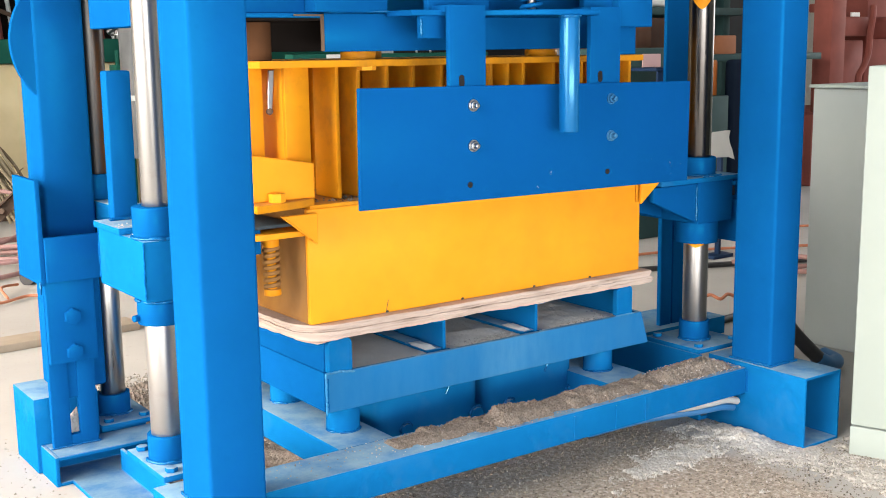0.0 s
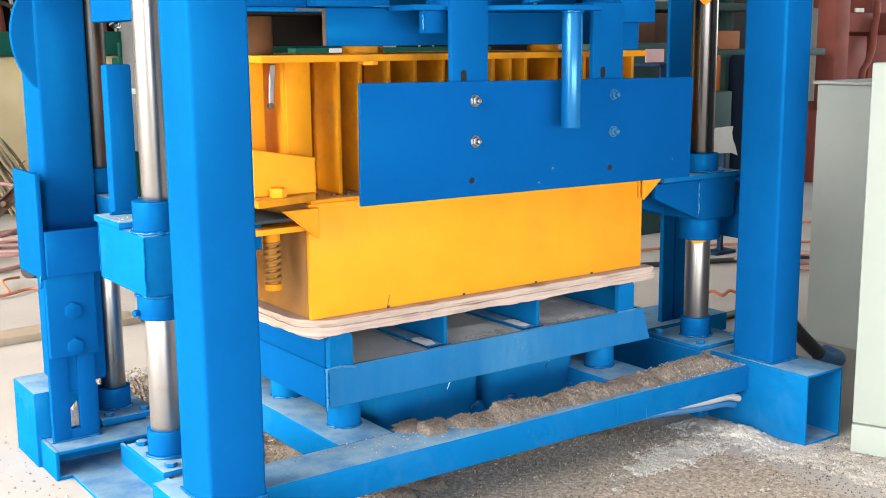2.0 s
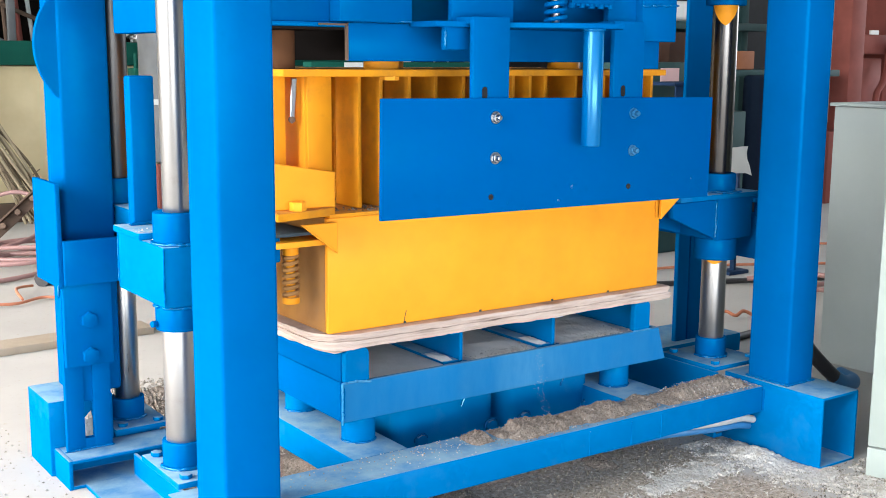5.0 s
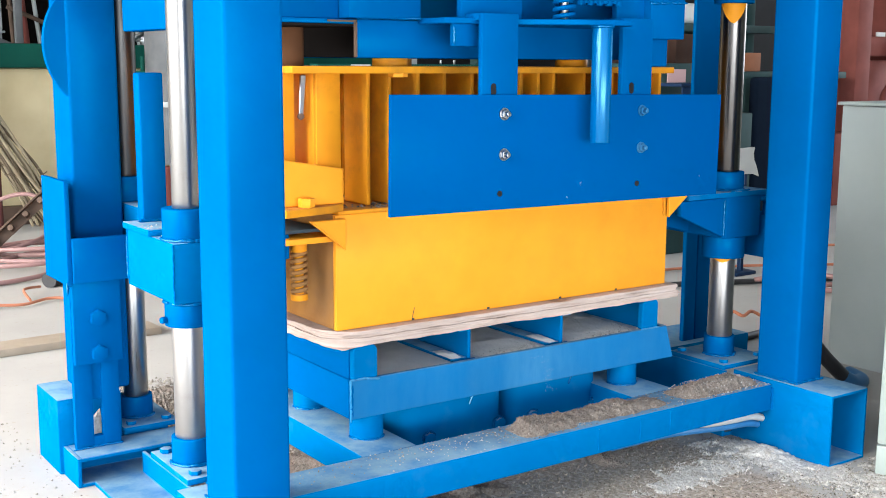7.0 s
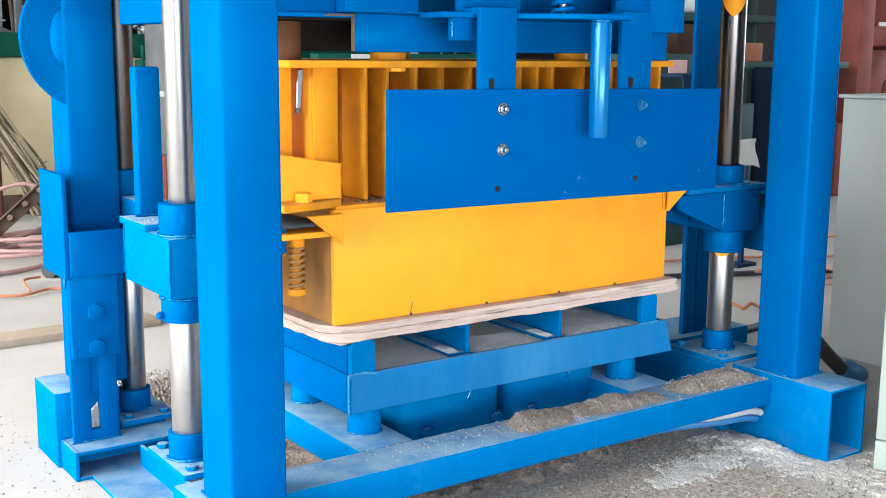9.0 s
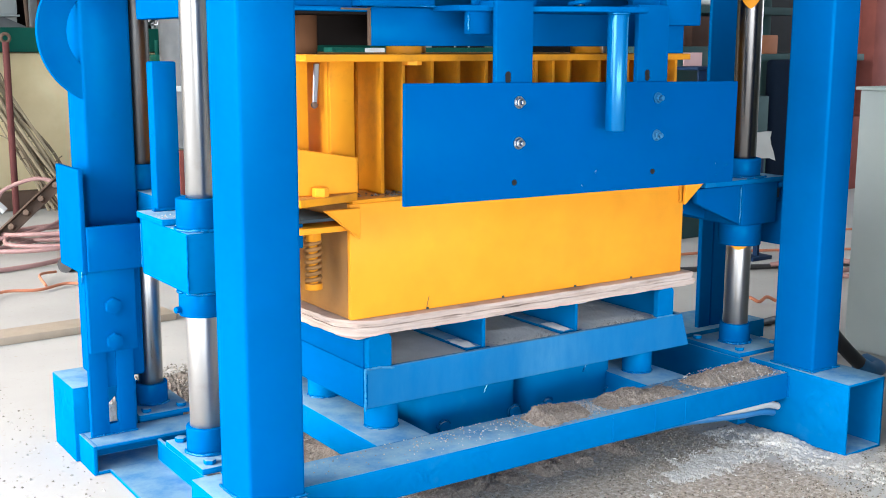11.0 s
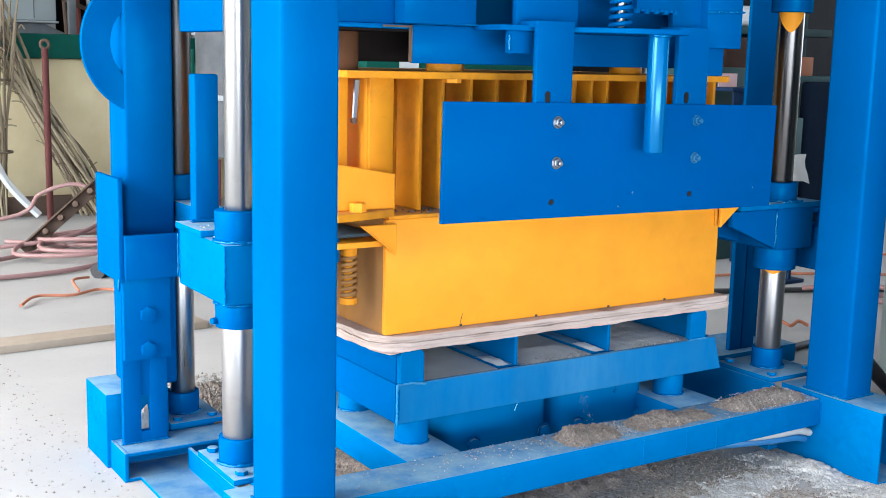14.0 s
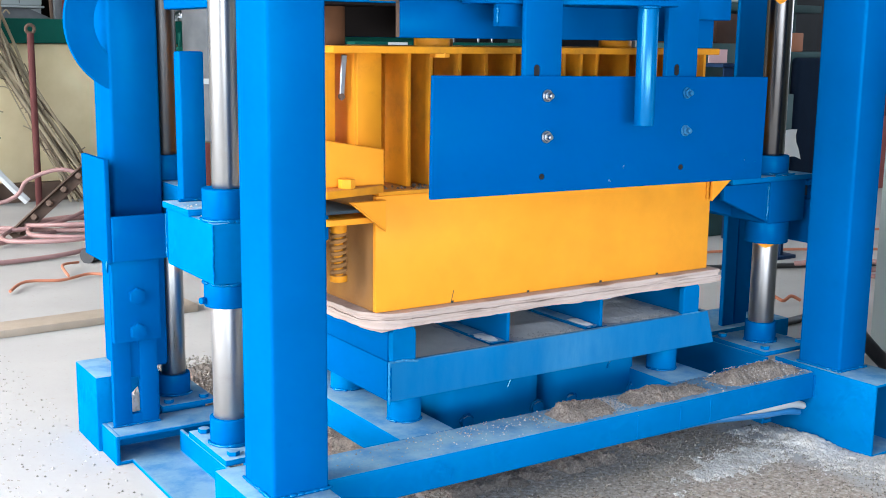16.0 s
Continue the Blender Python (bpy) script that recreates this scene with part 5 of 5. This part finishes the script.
part("handle", tube([(1.38, 4.88, 1.00), (1.43, 4.86, 1.03), (1.49, 4.88, 1.01), (1.54, 4.9, 1.04)], 0.014, 8), ZINC, vice)
part("flange", cyl((1.46, 4.9, 0.985), (1.46, 4.9, 0.995), 0.055, 14), ZINC, vice)
valve = thing("green_valve", (1.36, 4.6, 0), "green painted valve block on a stand by the tank", "valve")
part("stand", box(1.32, 1.40, 4.58, 4.66, 0.0, 0.76, 0.004), GREEN, valve)
part("block", box(1.306, 1.420, 4.56, 4.68, 0.7605, 0.818, 0.006), GREEN, valve)
part("stem", cyl((1.338, 4.62, 0.818), (1.338, 4.62, 0.90), 0.014, 12), GREEN, valve)


# ---- grit ----
def mound(name, x0, x1, y0, y1, z, h, seed, label, mat=None, step=0.006):
    """A crumbly heap with a ragged edge that runs out into what it lies on."""
    bm = bmesh.new()
    n, m = max(6, int((x1 - x0) / step)), max(6, int((y1 - y0) / step))
    grid = []
    for i in range(n + 1):
        row = []
        for j in range(m + 1):
            u, v = i / n, j / m
            x, y = x0 + (x1 - x0) * u, y0 + (y1 - y0) * v
            p = Vector((x, y, seed * 3.1))
            k = min(1.0, 5.0 * min(u, 1 - u)) * min(1.0, 3.5 * min(v, 1 - v))
            k = k * (0.75 + 0.55 * noise.noise(p * 14)) + 0.16 * noise.noise(p * 45) * min(1, 3 * k) + 0.12 * noise.noise(p * 150) * min(1, 3 * k) - 0.16
            row.append(bm.verts.new((x + 0.003 * noise.noise(p * 60), y + 0.003 * noise.noise(p * 70), z + max(-0.12, k) * h)))
        grid.append(row)
    for i in range(n):
        for j in range(m):
            bm.faces.new((grid[i][j], grid[i + 1][j], grid[i + 1][j + 1], grid[i][j + 1]))
    rnd = random.Random(seed)
    for _ in range(int(min(1500, (x1 - x0) * (y1 - y0) * 95000)) if mat is None else 0):
        v0 = grid[rnd.randrange(1, n)][rnd.randrange(1, m)].co
        if v0.z < z + 0.0005:
            continue
        q = rnd.uniform(0.0009, 0.0024)
        t = [bm.verts.new(v0 + Vector((rnd.uniform(-q, q), rnd.uniform(-q, q), rnd.uniform(-0.4 * q, 1.2 * q)))) for _ in range(4)]
        for f in ((0, 1, 2), (0, 1, 3), (1, 2, 3), (0, 2, 3)):
            bm.faces.new([t[w] for w in f])
    ob = solid(name, bm, mat or SAND, label, "grit heap", group="grit heaps")
    for p in ob.data.polygons:
        p.use_smooth = False
    return ob


def chips(name, count, place, mat, label, seed, size=(0.0012, 0.0035)):
    rnd = random.Random(seed)
    verts, faces = [], []
    for _ in range(count):
        x, y, z = place(rnd)
        r = rnd.uniform(*size)
        k = len(verts)
        a = rnd.uniform(0, 6.28)
        for q in range(3):
            verts.append((x + r * math.cos(a + 2.1 * q) * rnd.uniform(0.7, 1.2), y + r * math.sin(a + 2.1 * q) * rnd.uniform(0.7, 1.2), z + r * 0.1))
        verts.append((x, y, z + r * rnd.uniform(0.7, 1.3)))
        faces += [(k, k + 1, k + 3), (k + 1, k + 2, k + 3), (k + 2, k, k + 3)]
    me = bpy.data.meshes.new(name)
    me.from_pydata(verts, [], faces)
    me.materials.append(mat)
    return tagged(new(name, me), label, "grit", kind="stuff")


BEAM_LABEL = "crumbly damp grit lying on the blue front beam"
# stretches of the beam, and when each is shaken off it (0: stays)
HEAPS = []
for k, (a, b, y0, y1, h, off) in enumerate((
        (0.10, 0.21, -0.150, -0.080, 0.015, 0.5), (0.18, 0.29, -0.155, -0.078, 0.018, 1.5), (0.25, 0.37, -0.160, -0.076, 0.021, 5.0),
        (0.315, 0.475, -0.168, -0.078, 0.025, 0), (0.42, 0.55, -0.165, -0.076, 0.022, 8.6), (0.490, 0.725, -0.168, -0.074, 0.027, 0),
        (0.67, 0.82, -0.167, -0.080, 0.020, 4.4), (0.740, 1.022, -0.168, -0.072, 0.034, 0))):
    if not off:
        HEAPS.append((mound("grit_mound", a, b, y0, y1, 0.151, h, k + 1, BEAM_LABEL, None, 0.004), 0, 0.0))
        continue
    # the loose stretches break up into clods that leave one by one
    clods = max(3, round((b - a) / 0.030))
    for q in range(clods):
        x = a + (b - a) * (q + 0.5) / clods
        dy = 0.012 * math.sin(9.0 * q + k)
        half = 0.020 + 0.010 * abs(math.sin(3.7 * q + k))
        low = h * (0.62 + 0.35 * abs(math.sin(1.9 * q + 2 * k)))
        clod = mound("grit_clod", x - half, x + half, y0 + 0.004 + dy, y1 + dy * 0.4, 0.151, low, 20 * k + q, "loose clod of damp grit on the blue beam", None, 0.004)
        # clods beside the cross members drift clear of them as they go
        HEAPS.append((clod, max(0.2, off + 1.1 * math.sin(2.3 * q + k)), min(0.0, 0.655 - x) if x > 0.60 else max(0.0, 0.165 - x)))
mound("grit_mound", -0.19, 0.26, -0.03, 0.52, 0.0, 0.026, 40, "grit heap on the floor inside the frame")
mound("grit_mound", -0.14, 0.12, 0.66, 1.05, 0.0, 0.05, 41, "grit heap on the floor behind the rods")


def drift(x, y):
    """How thick the pale dust lies on the floor: along the beam's foot and out round the base tube."""
    p = Vector((x, y, 0.7))
    band = 0.95 * math.exp(-((y + 0.215 - 0.10 * (x - 0.7)) / 0.060) ** 2) * min(1, max(0, (x - 0.44) / 0.28))
    side = 0.95 * math.exp(-((x - 0.985 + 0.10 * (y + 0.35)) / 0.095) ** 2) * min(1, max(0, (y + 0.78) / 0.2))
    near = 1.0 * math.exp(-((x - 1.12) / 0.13) ** 2 - ((y + 0.47) / 0.12) ** 2)
    return max(band, side, near) + 0.50 * noise.noise(p * 7) + 0.50 * noise.noise(p * 24) + 0.45 * noise.noise(p * 62) + 0.30 * noise.noise(p * 140) - 0.64


bm = bmesh.new()
nx_, ny_ = 190, 160
rows_ = []
for i in range(nx_ + 1):
    row = []
    for j in range(ny_ + 1):
        x, y = 0.40 + 0.84 * i / nx_, -0.80 + 0.74 * j / ny_
        k = drift(x, y)
        p = Vector((x, y, 1.3))
        z = 0.0036 * min(1.0, max(-0.4, k * 4.5)) + (0.002 * noise.noise(p * 40) + 0.0018 * noise.noise(p * 120) + 0.0016 * noise.noise(p * 330)) * min(1.0, max(0.0, k * 4))
        z += 0.016 * math.exp(-((x - 0.985) / 0.035) ** 2 - ((y + 0.20) / 0.06) ** 2)
        row.append(bm.verts.new((x + 0.002 * noise.noise(p * 70), y + 0.002 * noise.noise(p * 77), z)))
    rows_.append(row)
for i in range(nx_):
    for j in range(ny_):
        quad = (rows_[i][j], rows_[i + 1][j], rows_[i + 1][j + 1], rows_[i][j + 1])
        if max(v.co.z for v in quad) > 0.0:
            bm.faces.new(quad)
for v in [v for v in bm.verts if not v.link_faces]:
    bm.verts.remove(v)
cake = solid("dust_drift", bm, PALE_DUST, "caked pale cement dust in ragged patches on the floor", "dust", kind="stuff")
for f in cake.data.polygons:
    f.use_smooth = False


for x0, x1, k in ((0.335, 0.52, 51), (0.57, 0.79, 52), (0.05, 0.27, 53)):
    mound("dust_drift", x0, x1, 0.0, 0.34, 0.2722, 0.007 if k < 53 else 0.003, k, "thin bank of pale dust on the table deck", WHITE_DUST, 0.006)


for x in (0.282, 0.53):
    mound("dust_drift", x - 0.014, x + 0.014, 0.010, 0.090, 0.279, 0.006, 55, "small white dust pile on the rail's flange", WHITE_DUST, 0.003)
mound("dust_drift", -0.312, -0.268, 0.5235, 0.5505, 0.0622, 0.10, 54, "pale dust packed behind the slotted plate", PALE_DUST, 0.004)


def on_floor(rnd):
    while True:
        x, y = rnd.uniform(-0.1, 1.25), rnd.uniform(-0.75, 0.1)
        if rnd.random() < 0.35 + 0.65 * noise.noise(Vector((x * 5, y * 5, 0))) + 0.3 and not (x > 1.03 and y > -0.34):
            return x, y, 0.0


def on_floor_left(rnd):
    return rnd.uniform(-1.0, -0.36), rnd.uniform(-0.4, 1.5), 0.0


def on_beam(rnd):
    return min(0.5, max(-0.2, rnd.gauss(0.2, 0.1))), min(-0.075, max(-0.17, rnd.gauss(-0.11, 0.03))), 0.151


def on_deck(rnd):
    x = rnd.choice((0.40, 0.47, 0.50, 0.68, 0.74)) + rnd.gauss(0, 0.03)
    return min(0.81, max(0.33, x)), min(0.5, abs(rnd.gauss(0, 0.09))), 0.272


chips("floor_grit", 900, on_floor, GRAIN_LIGHT, "pale stone chips scattered on the floor", 5, (0.0008, 0.0026))
chips("floor_grit", 12000, on_floor, GRAIN_DARK, "brown grit scattered on the floor", 6, (0.001, 0.0034))
chips("floor_grit", 1100, on_floor_left, GRAIN_MID, "sparse brown grit on the pale floor", 7, (0.0012, 0.0042))
chips("floor_grit", 500, on_floor_left, PALE_GRAIN, "sparse white crumbs on the pale floor", 28, (0.0012, 0.0050))
chips("beam_grit", 230, lambda rnd: (rnd.uniform(-0.2, 0.6), -0.075 - abs(rnd.gauss(0, 0.04)) % 0.095, 0.151), GRAIN_MID, "grey crumbs scattered on the beam", 27, (0.0006, 0.0022))
chips("beam_grit", 170, on_beam, PALE_GRAIN, "pale chips scattered on the beam", 8, (0.0008, 0.0026))
chips("deck_grit", 2200, on_deck, PALE_GRAIN, "pale grit lying on the table deck", 9, (0.0008, 0.0026))

def near_drift(rnd):
    """Crumbs on and round the dust that lies on the floor."""
    while True:
        x, y = rnd.uniform(0.40, 1.22), rnd.uniform(-0.78, -0.07)
        if drift(x, y) > -0.30 + 0.28 * rnd.random() and not (x > 1.02 and y > -0.34):
            return x, y, 0.0015


def round_heaps(rnd):
    return rnd.uniform(0.28, 1.0), rnd.uniform(-0.172, -0.074), 0.151


def on_heap_end(rnd):
    """On the last heap, as high as it is at that place, or on the bare beam beside it."""
    x, y = min(1.018, max(0.70, rnd.gauss(0.92, 0.08))), rnd.uniform(-0.172, -0.076)
    inside = min(1.0, max(0.0, 5.0 * min((x - 0.74) / 0.282, (1.022 - x) / 0.282))) * min(1.0, max(0.0, 3.5 * min((y + 0.168) / 0.096, (-0.072 - y) / 0.096)))
    return x, y, 0.151 + 0.034 * max(0.0, 0.74 * inside - 0.16)


def on_rim(rnd):
    if rnd.random() < 0.5:
        return rnd.uniform(-0.115, 0.0), rnd.uniform(0.0, 0.02), 0.6125
    return rnd.uniform(0.03, 0.30), rnd.uniform(0.0, 0.06), 0.598


chips("floor_grit", 7000, near_drift, PALE_GRAIN, "pale dust crumbs in clumps along the beam", 21, (0.0008, 0.0028))
chips("floor_grit", 2600, near_drift, GRAIN_DARK, "brown grit mixed into the pale drift", 22, (0.0008, 0.0026))
chips("beam_grit", 900, round_heaps, GRAIN_DARK, "brown crumbs round the heaps on the beam", 23, (0.0008, 0.0026))
chips("beam_grit", 420, on_heap_end, PALE_GRAIN, "pale chips at the heaped end of the beam", 25, (0.0008, 0.0024))
chips("slider_dust", 60, lambda rnd: (rnd.uniform(-0.318, -0.205), min(0.21, max(0.087, 0.09 + abs(rnd.gauss(0, 0.03)))), 0.578), PALE_GRAIN, "white dust crumbs on the slider", 26, (0.0008, 0.0026))
chips("floor_grit", 1500, lambda rnd: (rnd.uniform(-0.18, 0.02), rnd.uniform(-0.02, 0.30), 0.010 + 0.008 * rnd.random()), GRAIN_MID, "coarse grey gravel on the heap inside the frame", 31, (0.0015, 0.0045))
chips("floor_grit", 1500, lambda rnd: (rnd.uniform(-0.13, 0.11), rnd.uniform(0.68, 1.03), 0.018 + 0.02 * rnd.random()), GRAIN_MID, "coarse grey gravel on the heap behind the rods", 32, (0.002, 0.0055))
chips("rim_grit", 260, on_rim, GRAIN_DARK, "dark crumbs on the mould rim and ear", 24, (0.0015, 0.0045))

# grains that trickle from the table
GRAINS = []
for k in range(54):
    bm = bmesh.new()
    for j in range(40):
        p = Vector((random.gauss(0, 0.007), random.uniform(-0.035, 0.035), 0.0006))
        bmesh.ops.create_icosphere(bm, subdivisions=1, radius=random.uniform(0.0003, 0.0008), matrix=Matrix.Translation(p))
    GRAINS.append(solid("falling_grit", bm, PALE_GRAIN, "loose pale grains trickling off the table", "grit", group="trickling grains"))


def motions():
    rnd = random.Random(11)
    # grit shaken off the beam, from its thin end onwards; the rest settles
    for k, (ob, off, dx) in enumerate(HEAPS):
        if off:
            # shaken over the beam's rear edge, down behind it
            rows = [(0, pose(0, 0, 0)), (off, pose(0.3 * dx, 0.003, -0.001)), (off + 0.5, pose(0.8 * dx, 0.022, -0.002)), (off + 0.8, pose(dx, 0.060, -0.006)),
                    (off + 0.92, pose(dx, 0.085, -0.05)), (off + 1.02, pose(dx, 0.090, -0.150)), (16, pose(dx, 0.090, -0.150))]
        else:
            rows = [(0, pose(0, 0, 0)), (5, pose(0.001, -0.001, -0.001)), (10, pose(0.002, -0.002, -0.0015)), (16, pose(0.002, -0.003, -0.002))]
        walk(ob, rows)
    # the ring springs outwards
    walk(ring_plate, [(0, pose(-0.196, 0.582, 0.90)), (7.85, pose(-0.196, 0.582, 0.90)), (7.93, pose(-0.198, 0.582, 0.90)), (8.07, pose(-0.235, 0.582, 0.898)), (8.2, pose(-0.235, 0.582, 0.898)), (16, pose(-0.235, 0.582, 0.898))])
    # the table shakes
    for ob, amp in ((table, 0.0006), (pallet, 0.0006), (mould, 0.0005)):
        r = random.Random(3)
        rest = ob.location.copy()
        rows = []
        for i in range(161):
            rows.append((i / 10, pose(*(rest + Vector((r.uniform(-1, 1), r.uniform(-1, 1), r.uniform(-1, 1))) * amp))))
        walk(ob, rows)
    for k, ob in enumerate(GRAINS):
        t0 = 0.6 + 0.45 * k if k < 6 else (3.3 + 0.115 * (k - 6) if k < 48 else 8.3 + 1.1 * (k - 48))
        x = 0.46 + rnd.gauss(0, 0.01)
        y0, y1 = rnd.uniform(0.035, 0.09), rnd.uniform(-0.125, -0.10)
        lie, land = pose(x, y0, 0.273), pose(x + rnd.gauss(0, 0.02), y1, 0.1515)
        walk(ob, [(0, lie), (t0, lie), (t0 + 0.06, pose(x, -0.030, 0.262, 50)), (t0 + 0.13, pose(x, -0.042, 0.225, 86)),
                  (t0 + 0.19, pose(x, -0.060, 0.185, 60)), (t0 + 0.24, land), (16, land)])


motions()
